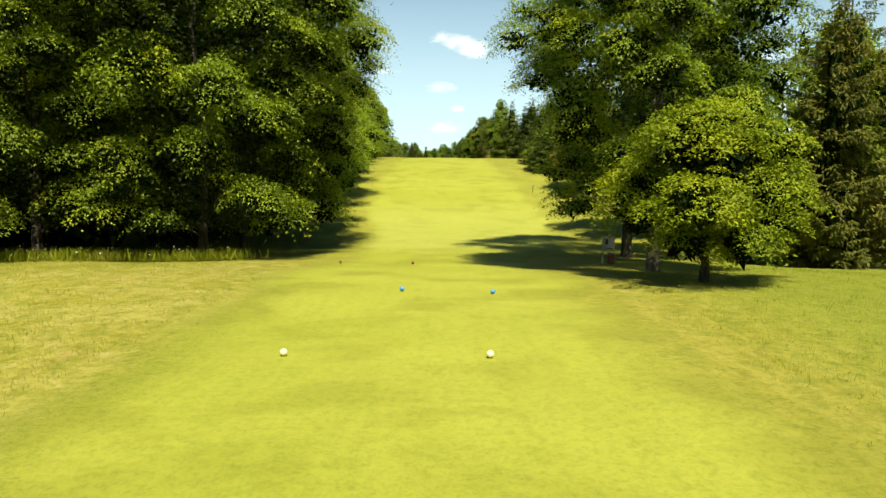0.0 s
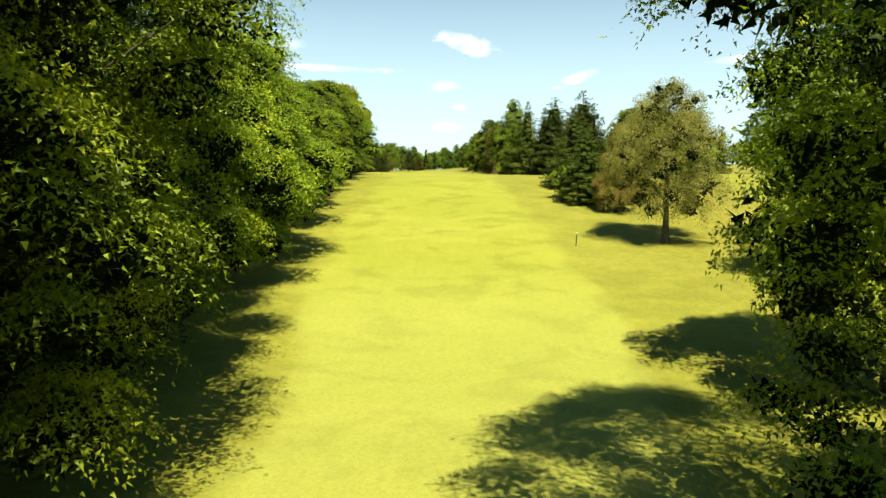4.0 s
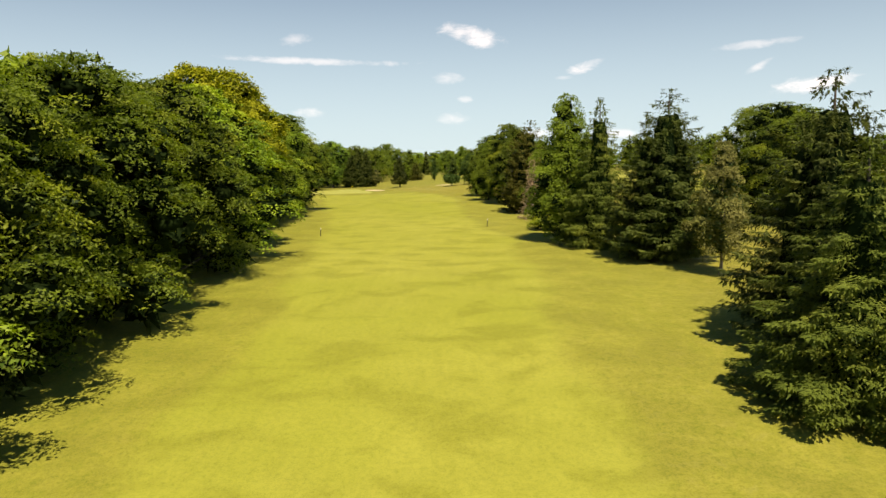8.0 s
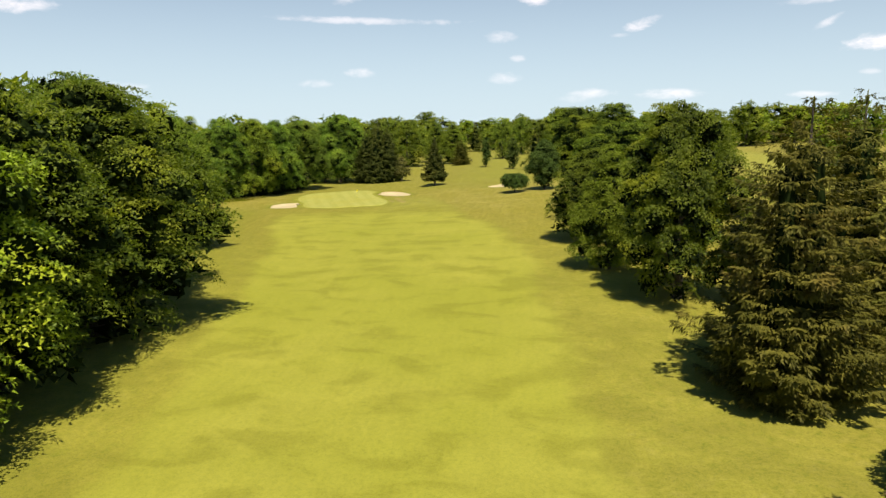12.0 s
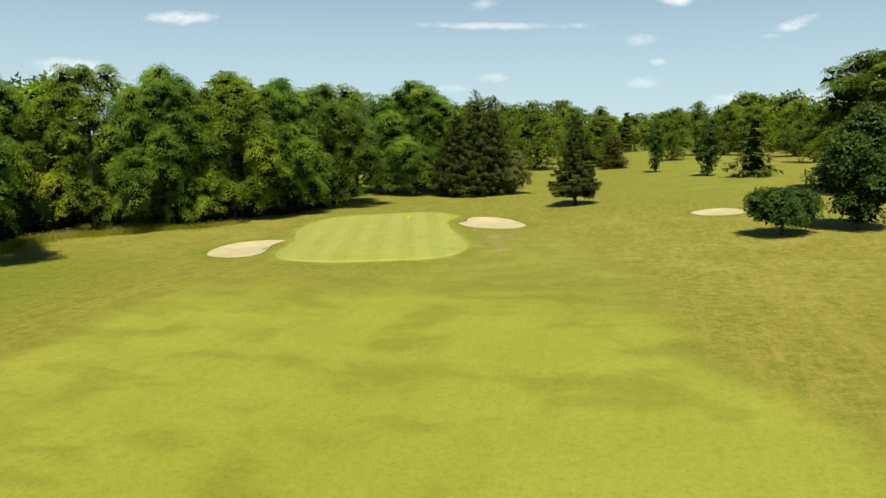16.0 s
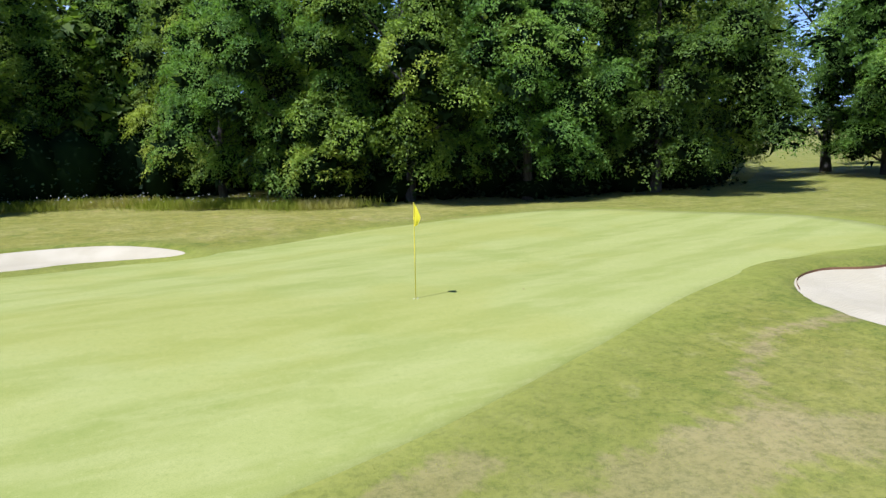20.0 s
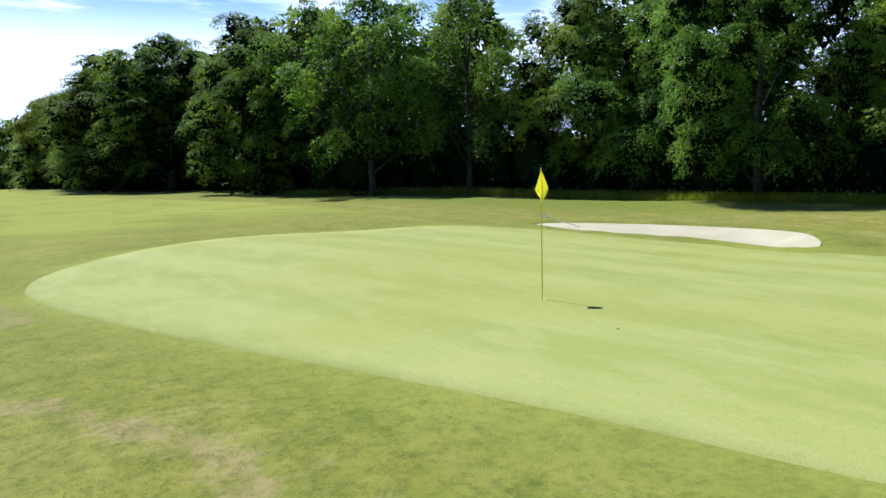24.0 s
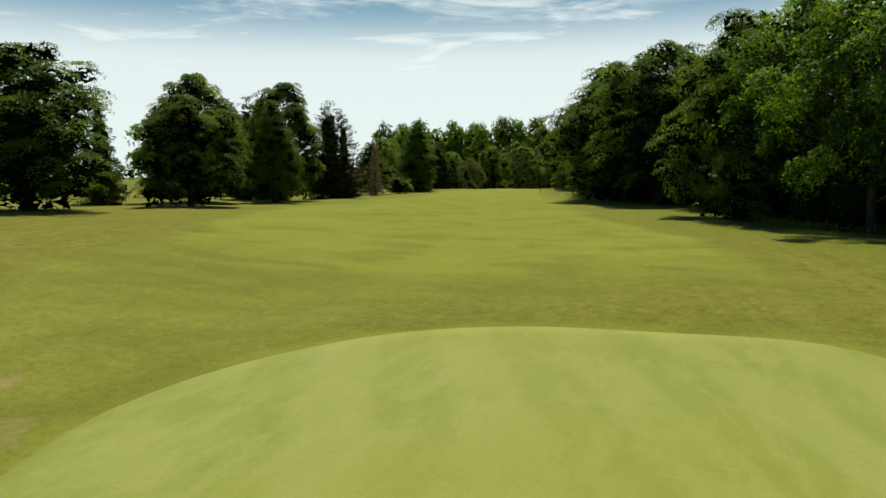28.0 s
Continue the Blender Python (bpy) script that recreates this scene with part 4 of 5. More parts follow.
FAR_TREE = [broadleaf("woodland_tree", 41 + i, 17, 7, 0.6, (LEAF_OAK, LEAF_BEECH)[i % 2], 2300, 0.84, 220, lobes=16, lobe=(0.32, 0.48), limbs=0, spray=(0.11, 0.2), irregular=0.14, core=0.52) for i in range(3)]
FAR_MID = [broadleaf("woodland_tree", 44 + i, 17, 7, 0.6, LEAF_OAK, 10000, 0.36, 480, lobes=20, lobe=(0.30, 0.46), limbs=0, spray=(0.09, 0.17), irregular=0.14, core=0.46) for i in range(2)]
YELLOW = broadleaf("maple_tree", 51, 17, 7, 1.2, LEAF_OAK, 40000, 0.20, 600, shape=profile_skirt, dome=0.2, upright=1.2, lobes=34, lobe=(0.22, 0.38), shell=0.8, fuzz=0.08, core=0.70, extra=(LEAF_YELLOW, 1.6))
MAPLE = broadleaf("maple_tree", 52, 17, 7, 0.8, LEAF_OAK, 54000, 0.20, 760, lobes=50, lobe=(0.18, 0.30), dome=0.3, upright=1.0, droop=0.2, irregular=0.08, core=0.76, shell=0.82, fuzz=0.07)
LIME = broadleaf("lime_tree", 53, 8, 4.2, 1.2, LEAF_LIME, 44000, 0.12, 520, dome=0.25, upright=1.0, trunk_r=0.16, spray=(0.08, 0.17), core=0.52)
POPLAR = broadleaf("poplar_tree", 54, 16, 4.6, 0.5, LEAF_POPLAR, 38000, 0.18, 700, shape=profile_tall, lobes=36, trunk_r=0.25, spray=(0.09, 0.17), core=0.46, lobe=(0.30, 0.48))
WILLOW = broadleaf("willow_tree", 55, 15.6, 5.6, 2.8, LEAF_WILLOW, 74000, 0.15, 1200, lobes=38, lobe=(0.20, 0.36), dome=0.2, upright=0.7, droop=0.9, trunk_r=0.30, core=0.34, spray=(0.08, 0.17), slim=0.35, irregular=0.16)
RED = broadleaf("hawthorn_tree", 56, 10, 4.6, 0.5, LEAF_RED, 34000, 0.13, 520, shape=profile_cone, droop=0.4, trunk_r=0.2, core=0.5)
BIRCH = broadleaf("birch_tree", 57, 11, 2.6, 1.6, LEAF_OLIVE, 16000, 0.16, 300, shape=profile_tall, lobes=22, lobe=(0.30, 0.5), trunk_r=0.11, bark_mat=BARK_PALE, droop=0.9, core=0.0, spray=(0.12, 0.22))
OVAL = broadleaf("hornbeam_tree", 58, 10, 3.9, 0.9, BUSH_LEAF, 15000, 0.25, 600, shape=profile_oval, lobes=34, lobe=(0.30, 0.42), irregular=0.03, trunk_r=0.2, limbs=3, spray=(0.09, 0.16))
CYPRESS = broadleaf("cypress_tree", 59, 10, 2.0, 0.5, BUSH_LEAF, 3200, 0.30, 130, shape=profile_oval, lobes=26, lobe=(0.42, 0.60), irregular=0.03, trunk_r=0.14, limbs=0, spray=(0.15, 0.25))
TOPIARY = broadleaf("clipped_tree", 60, 3.7, 2.75, 1.05, BUSH_LEAF, 10000, 0.17, 450, shape=profile_round, lobes=30, lobe=(0.30, 0.42), irregular=0.02, trunk_r=0.13, limbs=3, spray=(0.09, 0.16))
SHRUB = broadleaf("shrub", 61, 4, 2.6, 0.1, LEAF_BEECH, 6000, 0.20, 150, shape=profile_round, lobes=14, trunk_r=0.08, limbs=2, spray=(0.10, 0.2))
OPEN_OAK = broadleaf("oak_tree", 62, 19, 7, 3.0, LEAF_SUNNY, 17000, 0.26, 420, lobes=30, lobe=(0.16, 0.30), upright=1.1, trunk_r=0.30, core=0.0, spray=(0.07, 0.14), limbs=13, irregular=0.16, under=-0.9)
SPRUCE = [conifer("spruce_tree", 71, 15, 4.6, 0.5, NEEDLE, step=0.48, per=13, needles=190, size=0.17, power=0.74, core=0.42, ragged=0.22), conifer("spruce_tree", 72, 15, 4.4, 0.8, NEEDLE_DARK, step=0.5, per=10, needles=150, size=0.18, tops=6, power=0.60, core=0.40, wide_tops=(0.15, 0.42), droop=0.12, ragged=0.25)]
SPRUCE_WIDE = conifer("spruce_tree", 78, 17.5, 7.2, 0.5, NEEDLE_DARK, step=0.65, per=13, needles=170, size=0.26, tops=7, power=0.8, core=0.34, wide_tops=(0.2, 0.62), droop=0.1)
SPRUCE_FAR = conifer("spruce_tree", 75, 15, 4.0, 0.5, NEEDLE, step=1.25, per=8, needles=26, size=0.66, core=0.45)
LONE = conifer("spruce_tree", 76, 12.0, 3.5, 1.7, NEEDLE_DARK, step=0.50, per=16, needles=260, size=0.17, core=0.36, power=0.88, trunk_r=0.2, droop=0.18, wander=0.10)
PINE = [conifer("pine_tree", 81 + i, 16.5, 4.9, 0.5, NEEDLE_BROWN, step=0.6, per=11, needles=140, size=0.21, power=0.52, droop=0.10, tops=3, trunk_r=0.26, ragged=0.22, core=0.26) for i in range(2)]
BARE = dead_conifer("dead_tree", 91, 10.0, 2.6)
PROTOS = [*GREENSIDE, *FAR_MID, *BEECH_NEAR, BEECH_HIGH, BEECH_ARCH, *BEECH, *OAK, *FAR_TREE, YELLOW, MAPLE, LIME, POPLAR, WILLOW, RED, BIRCH, OVAL, CYPRESS, TOPIARY, SHRUB, OPEN_OAK, *SPRUCE, SPRUCE_WIDE, SPRUCE_FAR, LONE, *PINE, BARE]

T_BEECH = "tall green beech with layered drooping boughs on the fairway edge"
T_OAK = "dense dark green oak at the edge of the wood"
T_WOOD = "dark green woodland tree standing among others"
# left wood along the tee and the lower fairway
for i, (x, y, s, hz) in enumerate(((-26.5, 46.5, 1.0, 0.95), (-16.2, 48.0, 1.02, 1.02), (-16.6, 59, 1.05, 1.08), (-17.2, 70, 1.0, 1.06), (-20.4, 81.5, 0.92, 0.97), (-37, 47, 1.05, 0.95))):
    stand(BEECH_NEAR[(i + 1) % 2], x, y, s, hz, label=T_BEECH, group="beeches along the lower fairway")
for i, (x, y) in enumerate(((-27, 57), (-26, 68), (-28, 80), (-30, 93), (-31, 105), (-38, 58), (-40, 75), (-42, 95), (-48, 48), (-60, 55), (-52, 70))):
    stand(FAR_TREE[i % 3], x, y, 1.2, 1.55 if y < 90 else 1.12, label=T_WOOD, group="trees of the left wood")
for i, (x, y, s, hz) in enumerate(((-19.4, 93, 1.42, 1.30), (-20.4, 104, 1.36, 1.14))):
    stand(GREENSIDE[1], x, y, s, hz, label=T_BEECH, group="beeches along the lower fairway")
# left wood along the upper fairway
for i, (x, y, s, hz) in enumerate(((-20.2, 115.5, 1.24, 0.95), (-21.2, 125, 1.16, 0.92), (-22.5, 136, 1.15, 0.92), (-21.0, 147, 1.08, 0.89), (-21.5, 158, 1.2, 0.94), (-20.8, 169, 1.12, 0.91),
                                   (-22.0, 179.5, 1.2, 0.95), (-28.5, 201, 1.1, 1.09), (-29.5, 210, 1.2, 1.05), (-31.0, 220, 1.15, 1.0), (-31.0, 230.5, 1.15, 1.04), (-31.5, 241, 1.2, 1.07), (-32.0, 252, 1.3, 1.08))):
    stand((OAK[i % 3], BEECH[i % 3])[i % 4 == 2], x, y, s, hz, label=T_OAK, group="trees of the left wood")
stand(YELLOW, -25.2, 191.5, 1.32, 1.10, label="broad maple with yellow-green new leaves at its top", group="trees of the left wood")
for i, (x, y, h) in enumerate(((-34, 115, 17), (-33, 130, 17.4), (-35, 146, 18), (-36, 162, 17.8), (-36, 178, 18.4), (-38, 194, 18.9), (-42, 212, 20.3), (-44, 230, 19.8), (-46, 246, 19.4), (-50, 262, 19.2), (-55, 276, 20.5),
                               (-46, 124, 18.5), (-48, 150, 20), (-50, 180, 20.8), (-56, 210, 22.5), (-60, 240, 22.5), (-62, 265, 21.8), (-70, 285, 22))):
    stand((FAR_TREE[i % 3], BEECH[i % 3])[i in (6, 7, 8, 9)], x, y, 1.25, h / 17, label=T_WOOD, group="trees of the left wood")
# wood beside and behind the green
for i, (x, y, s, hz) in enumerate(((-43.8, 289.5, 0.9, 0.92), (-38, 262, 1.25, 1.17), (-46.5, 274, 1.2, 1.18))):
    stand(OAK[i % 3], x, y, s, hz, label=T_OAK, group="trees of the left wood")
for i, (x, y, s, hz) in enumerate(((-47.5, 295, 0.9, 0.95), (-50.5, 302, 0.9, 0.95), (-55.5, 297, 1.1, 0.98), (-58, 306, 0.85, 0.97), (-59, 399, 1.15, 0.92))):
    stand(OPEN_OAK, x, y, s, hz, label="open-crowned oak with bare dark trunk near the green", group="trees beside the green")
for i, (x, y, s, hz) in enumerate(((-65.5, 312.5, 0.85, 0.98), (-70, 318, 1.2, 1.08), (-67.5, 328.5, 1.0, 1.08), (-80, 336, 1.3, 1.15), (-84, 347, 1.2, 1.12), (-66, 301, 0.9, 0.58))):
    stand(GREENSIDE[(i + 1) % 3], x, y, s, hz, label="dense tree at the wood's edge behind long grass", group="trees beside the green")
for i, (x, y, s, hz) in enumerate(((-64.5, 356.0, 0.95, 1.08), (-60.5, 362.5, 1.05, 1.04), (-57, 369, 1.0, 1.02), (-54, 376.5, 1.05, 1.0), (-61, 387, 1.0, 0.95), (-48.5, 399, 1.3, 1.07), (-52.5, 396.5, 0.85, 0.86))):
    stand(GREENSIDE[i % 3], x, y, s, hz, label="leafy tree with sunlit boughs behind the green", group="trees beside the green")
stand(GREENSIDE[1], -73, 353, 0.95, 1.1, label="tall tree with yellow-green upper leaves", group="trees beside the green")
stand(SPRUCE_WIDE, -37.0, 394.5, 0.95, 0.94, label="dark many-topped spruce behind the green", group="trees beside the green")
stand(BIRCH, -30.6, 394.5, 1.0, 0.62, label="small dark tree with a bare stem", group="trees beside the green")
for i, (x, y) in enumerate(((-78, 305), (-80, 318), (-84, 332), (-86, 345), (-84, 358), (-72, 368), (-70, 380), (-70, 391), (-58, 416), (-56, 421), (-57, 287), (-63, 293), (-50, 284), (-92, 325), (-95, 345), (-92, 365), (-84, 380), (-80, 400))):
    stand(FAR_TREE[i % 3], x, y, 1.3, 1.08 - 0.08 * (i % 3), label=T_WOOD, group="trees of the wood behind the green")
# right side by the tee
stand(LIME, 11.8, 31.4, 1.14, 0.98, label="small bright lime-green tree beside the tee", group="trees right of the tee")
stand(BEECH_HIGH, 14.0, 53.8, 0.93, 1.0, 40, label=T_BEECH, group="trees right of the tee")
stand(BEECH_ARCH, 11.6, 38.6, 1.0, 1.0, 130, label=T_BEECH, group="trees right of the tee")
stand(PINE[0], 25.5, 46, 1.05, 1.1, label="tall olive-green conifer beside the tee", group="trees right of the tee")
stand(BEECH[1], 38, 62, 1.1, 0.95, label=T_WOOD, group="trees right of the tee")
stand(BEECH[0], 22, 72, 1.0, 1.4, label=T_WOOD, group="trees right of the tee")
stand(BARE, 33.5, 47, 2.3, 1.75, label="leafless grey tree with bare branches", category="dead tree")
# right side along the fairway
stand(WILLOW, 22.0, 108.4, 1.0, 1.02, label="pale olive weeping tree with a dark straight trunk")
stand(BEECH[0], 33, 92, 1.1, 1.2, label=T_WOOD, group="trees right of the fairway")
stand(RED, 20.8, 124.6, 0.68, 1.05, label="low tree with reddish-green hanging leaves")
stand(SPRUCE[0], 18.3, 130.6, 0.86, 0.66, label="short broad spruce on the fairway edge", group="spruces right of the fairway")
stand(SHRUB, 16.6, 134.4, 0.80, 1.1, label="rounded green bush beside a short spruce", category="shrub")
stand(SPRUCE[0], 19.2, 145.2, 1.08, 0.77, label="dark spruce with an orange dead patch", group="spruces right of the fairway")
stand(SPRUCE[1], 21.7, 153.0, 1.18, 0.97, label="tall many-topped spruce on the fairway edge", group="spruces right of the fairway")
stand(BIRCH, 22.6, 170.5, 1.0, 0.95, label="slender birch with a pale stem")
stand(SPRUCE[1], 20.9, 179.5, 1.32, 1.02, label="broad dark spruce with several tops", group="spruces right of the fairway")
stand(POPLAR, 14.3, 196.2, 1.10, 1.02, label="upright poplar with fresh green leaves")
stand(SPRUCE[0], 16.8, 189.6, 0.98, 1.04, label="slim dark spruce beside a poplar", group="spruces right of the fairway")
for i, (x, y, hz) in enumerate(((47, 219.5, 1.0), (55, 228, 1.02), (38, 105, 1.2), (50, 120, 1.2), (44, 84, 1.4), (56, 100, 1.4), (62, 145, 0.7), (64, 168, 0.7))):
    stand(OAK[i % 3] if i < 2 else FAR_MID[i % 2], x, y, 1.2, hz, label=T_WOOD, group="trees right of the fairway")
stand(SHRUB, 14.6, 209.5, 1.15, 0.9, label="low leafy shrub on the fairway edge", category="shrub")
stand(POPLAR, 17.4, 218.5, 1.0, 0.66, label="young open-crowned ash tree")
stand(BARE, 13.6, 226.4, 1.0, 1.0, label="dead grey conifer with bare twigs", category="dead tree")
stand(SPRUCE[0], 17.8, 231, 0.75, 0.62, label="small brownish conifer behind a dead tree", group="spruces right of the fairway")
stand(PINE[0], 15.0, 243.6, 1.2, 1.0, label="brownish pine on the fairway edge", group="pines right of the fairway")
stand(PINE[1], 22.6, 254.0, 1.25, 1.03, label="brownish pine behind another", group="pines right of the fairway")
stand(MAPLE, 13.2, 264.0, 0.92, 0.96, label="dense dark green maple on the fairway edge", group="broad trees right of the fairway")
stand(POPLAR, 8.8, 275.0, 0.85, 0.78, label="grey-green open tree on the fairway edge", group="broad trees right of the fairway")
stand(MAPLE, 16.0, 280.5, 0.94, 0.88, 70, label="rounded dark tree on the fairway edge", group="broad trees right of the fairway")
stand(OAK[1], 9.0, 292.0, 0.76, 0.66, label=T_OAK, group="broad trees right of the fairway")
stand(OAK[0], 15.0, 306.5, 1.15, 0.82, label="broad dark tree beyond the fairway", group="broad trees right of the fairway")
stand(OAK[2], 24.0, 312.0, 1.0, 0.78, label="broad dark tree beyond the fairway", group="broad trees right of the fairway")
stand(SPRUCE[0], 21.2, 290.5, 0.55, 0.86, label="slim dark conifer beyond the fairway", group="spruces right of the fairway")
# beyond the green
stand(LONE, -19.9, 379.6, 1.0, 1.0, label="single dark green spruce on mown grass")
stand(OVAL, 5.9, 349.6, 1.0, 1.0, label="egg-shaped dark green tree on a short trunk")
stand(TOPIARY, -0.2, 347.6, 1.0, 1.0, label="clipped flat-domed tree on a single stem")
stand(CYPRESS, -9.1, 438.8, 1.0, 1.0, label="narrow dark cypress on open grass", group="cypresses beyond the green")
stand(CYPRESS, -0.3, 420.6, 1.15, 0.95, label="narrow dark cypress on open grass", group="cypresses beyond the green")
stand(SPRUCE_FAR, 6.0, 412.0, 1.1, 0.72, label="spreading spruce on open grass", group="conifers beyond the green")
stand(OAK[1], 14.5, 381.0, 1.15, 0.97, label="large dark tree on a slope", group="trees beyond the green")
stand(OAK[2], 24.0, 379.0, 1.15, 1.0, label="large dark tree on a slope", group="trees beyond the green")
stand(POPLAR, -22.6, 471.0, 1.25, 0.94, label="pale feathery tree on open grass", group="trees beyond the green")
stand(PINE[0], -18.5, 459.4, 0.75, 0.54, label="small dark pine on open grass", group="conifers beyond the green")
for i, (x, y, s, hz) in enumerate(((-4.2, 487, 0.75, 0.82), (4, 516, 0.85, 0.94), (11, 512, 0.9, 0.86), (18, 505, 0.9, 0.80), (-38, 457, 1.15, 0.96), (-48, 448, 1.1, 1.0), (-31, 482, 1.0, 0.9), (-56, 428, 1.1, 1.05),
                                   (27, 492, 0.95, 0.85), (24, 455, 0.8, 0.7), (33, 440, 0.9, 0.8), (45, 420, 1.0, 0.85), (52, 400, 1.1, 0.9), (-62, 452, 1.2, 1.0), (-50, 485, 1.2, 1.0))):
    stand(FAR_MID[i % 2], x, y, s, hz, label="distant tree beyond the green", group="distant trees")
for i, (x, y) in enumerate(((24, 540), (38, 520), (55, 500), (-46, 520), (-70, 520), (60, 470))):
    stand(FAR_TREE[i % 3], x, y, 1.3, 0.9, label="distant tree beyond the green", group="distant trees")
# right hand horizon and the wood round the tee
far = np.random.default_rng(5)
for i in range(46):
    a = radians(-8 + i * 2.3)
    dist = far.uniform(360, 470)
    x, y = 20 + math.sin(a) * dist, 180 + math.cos(a) * dist
    stand((SPRUCE_FAR if i % 4 == 1 else FAR_TREE[i % 3]), x, y, far.uniform(1.5, 2.3), far.uniform(0.85, 1.2), label="far tree on the skyline", group="distant trees")
for i in range(34):
    x = -110 + i * 8 + far.uniform(-3, 3)
    stand(FAR_TREE[i % 3], x, (545 if abs(x + 14) > 26 else 715) + far.uniform(0, 60), far.uniform(1.5, 2.0), far.uniform(0.9, 1.2), label="far tree on the skyline", group="distant trees")
for i in range(40):
    x = -95 + i * 5.0 + far.uniform(-2, 2)
    y = -38 + far.uniform(-16, 8) + abs(x) * 0.18
    stand(FAR_TREE[i % 3], x, y, far.uniform(1.3, 1.7), far.uniform(2.0, 2.5), label="woodland tree behind the tee", group="wood behind the tee")
for i, (x, y) in enumerate(((75, 368), (96, 330), (120, 300), (128, 380), (140, 340), (47, 236), (72, 250), (64, 240), (58, 232), (84, 260), (98, 262), (112, 268), (150, 260), (155, 300), (110, 420), (135, 430), (90, 410))):
    stand(SPRUCE_FAR if i % 2 else FAR_TREE[i % 3], x, y, 1.0, 0.95, label="tree beside the neighbouring fairway", group="trees of the neighbouring fairway")
for p in PROTOS:
    remove_proto(p)


def undergrowth(line, step, height, seed, label):
    """Near-black brush added to fill the wood behind its edge with shade."""
    rng = np.random.default_rng(seed)
    lumps, P, N = [], [], []
    for (ax, ay), (bx, by) in zip(line, line[1:]):
        n = max(1, int(math.hypot(bx - ax, by - ay) / step))
        for k in range(n):
            t = (k + rng.random()) / n
            x, y = ax + (bx - ax) * t + rng.normal(0, 1.0), ay + (by - ay) * t + rng.normal(0, 0.6)
            r, hh = rng.uniform(1.3, 2.3), height * rng.uniform(0.6, 1.2)
            c = np.array((x, y, float(land(x, y)) + hh * 0.42))
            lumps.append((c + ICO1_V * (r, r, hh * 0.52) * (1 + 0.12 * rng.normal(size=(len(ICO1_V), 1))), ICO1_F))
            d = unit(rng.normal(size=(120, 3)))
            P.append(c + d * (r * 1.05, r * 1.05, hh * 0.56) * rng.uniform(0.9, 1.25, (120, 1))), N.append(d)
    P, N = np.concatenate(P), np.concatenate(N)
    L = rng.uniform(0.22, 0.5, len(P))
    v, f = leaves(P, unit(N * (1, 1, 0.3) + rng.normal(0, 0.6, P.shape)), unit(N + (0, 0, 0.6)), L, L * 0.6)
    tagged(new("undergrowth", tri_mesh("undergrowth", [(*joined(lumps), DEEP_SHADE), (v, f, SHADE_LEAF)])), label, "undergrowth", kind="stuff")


# added dark masses: their colour supplies the shade under and behind the trees
undergrowth([(-48, 55), (-26, 55), (-22, 60), (-21, 70), (-22, 82), (-24, 95), (-27, 110)], 1.3, 12.0, 10, "dark mass added as shade inside the beech wood")
undergrowth([(-28, 112), (-28, 150), (-30, 190), (-36, 215), (-39, 250), (-44, 268), (-50, 285)], 2.2, 3.6, 3, "dark brush added as shade under the trees of the wood")
undergrowth([(-54, 290), (-62, 302), (-68, 315), (-73, 328), (-77, 342), (-79, 356), (-68, 366), (-64, 376), (-62.5, 386)], 1.8, 4.2, 4, "dark brush added as shade behind the green under the trees")
undergrowth([(-49, 298), (-55, 301), (-60, 306), (-66, 316), (-71, 328), (-75, 340), (-78, 352)], 1.3, 5.5, 6, "tall dark brush added as shade at the wood's edge")
undergrowth([(-65, 358), (-61, 364), (-58.5, 371), (-56, 379), (-56.5, 383)], 1.1, 2.6, 9, "dark low brush added as shade under the trees behind the green")
undergrowth([(-70, 295), (-84, 310), (-90, 330), (-94, 350), (-90, 372), (-80, 388)], 2.5, 9.0, 7, "dark mass added as shade in the inner wood")
undergrowth([(-60, 52), (-40, 62), (-38, 90), (-42, 120), (-44, 160), (-46, 200), (-52, 235), (-58, 262), (-62, 285)], 2.6, 8.0, 8, "dark mass added as shade in the inner wood")
undergrowth([(22, 66), (34, 68), (46, 62), (60, 60)], 2.2, 4.0, 5, "dark brush added as shade under the trees beside the tee")

# ---- small things ----
# white greyed in its colour for the shade under the beech
BOARD = plain("dimmed_white_paint", (0.42, 0.42, 0.38), 0.7, vary=0.3)
MARKER_YELLOW = plain("pale_yellow_paint", (0.80, 0.77, 0.45), 0.4, coat=0.3)
WOOD_PALE = plain("pale_wood", (0.42, 0.39, 0.32), 0.8, vary=0.25)
def part(name, bm, mat, parent=None, label=""):
    me = bpy.data.meshes.new(name)
    bm.to_mesh(me)
    bm.free()
    me.materials.append(mat)
    ob = new(name, me)
    ob.parent = parent
    return tagged(ob, label)


def lathe(rings, sides=16):
    """A turned body from (radius, height) pairs."""
    bm = bmesh.new()
    loops = [[bm.verts.new((r * math.cos(2 * math.pi * k / sides), r * math.sin(2 * math.pi * k / sides), z)) for k in range(sides)] for r, z in rings]
    for a, b in zip(loops, loops[1:]):
        for k in range(sides):
            f = bm.faces.new((a[k], a[(k + 1) % sides], b[(k + 1) % sides], b[k]))
            f.smooth = True
    bm.faces.new(loops[-1])
    bm.faces.new(list(reversed(loops[0])))
    return bm


def at_ground(ob, x, y, turn=0, dz=0.0):
    ob.matrix_basis = pose(x, y, float(land(x, y)) + dz, 0, 0, turn)
    return ob


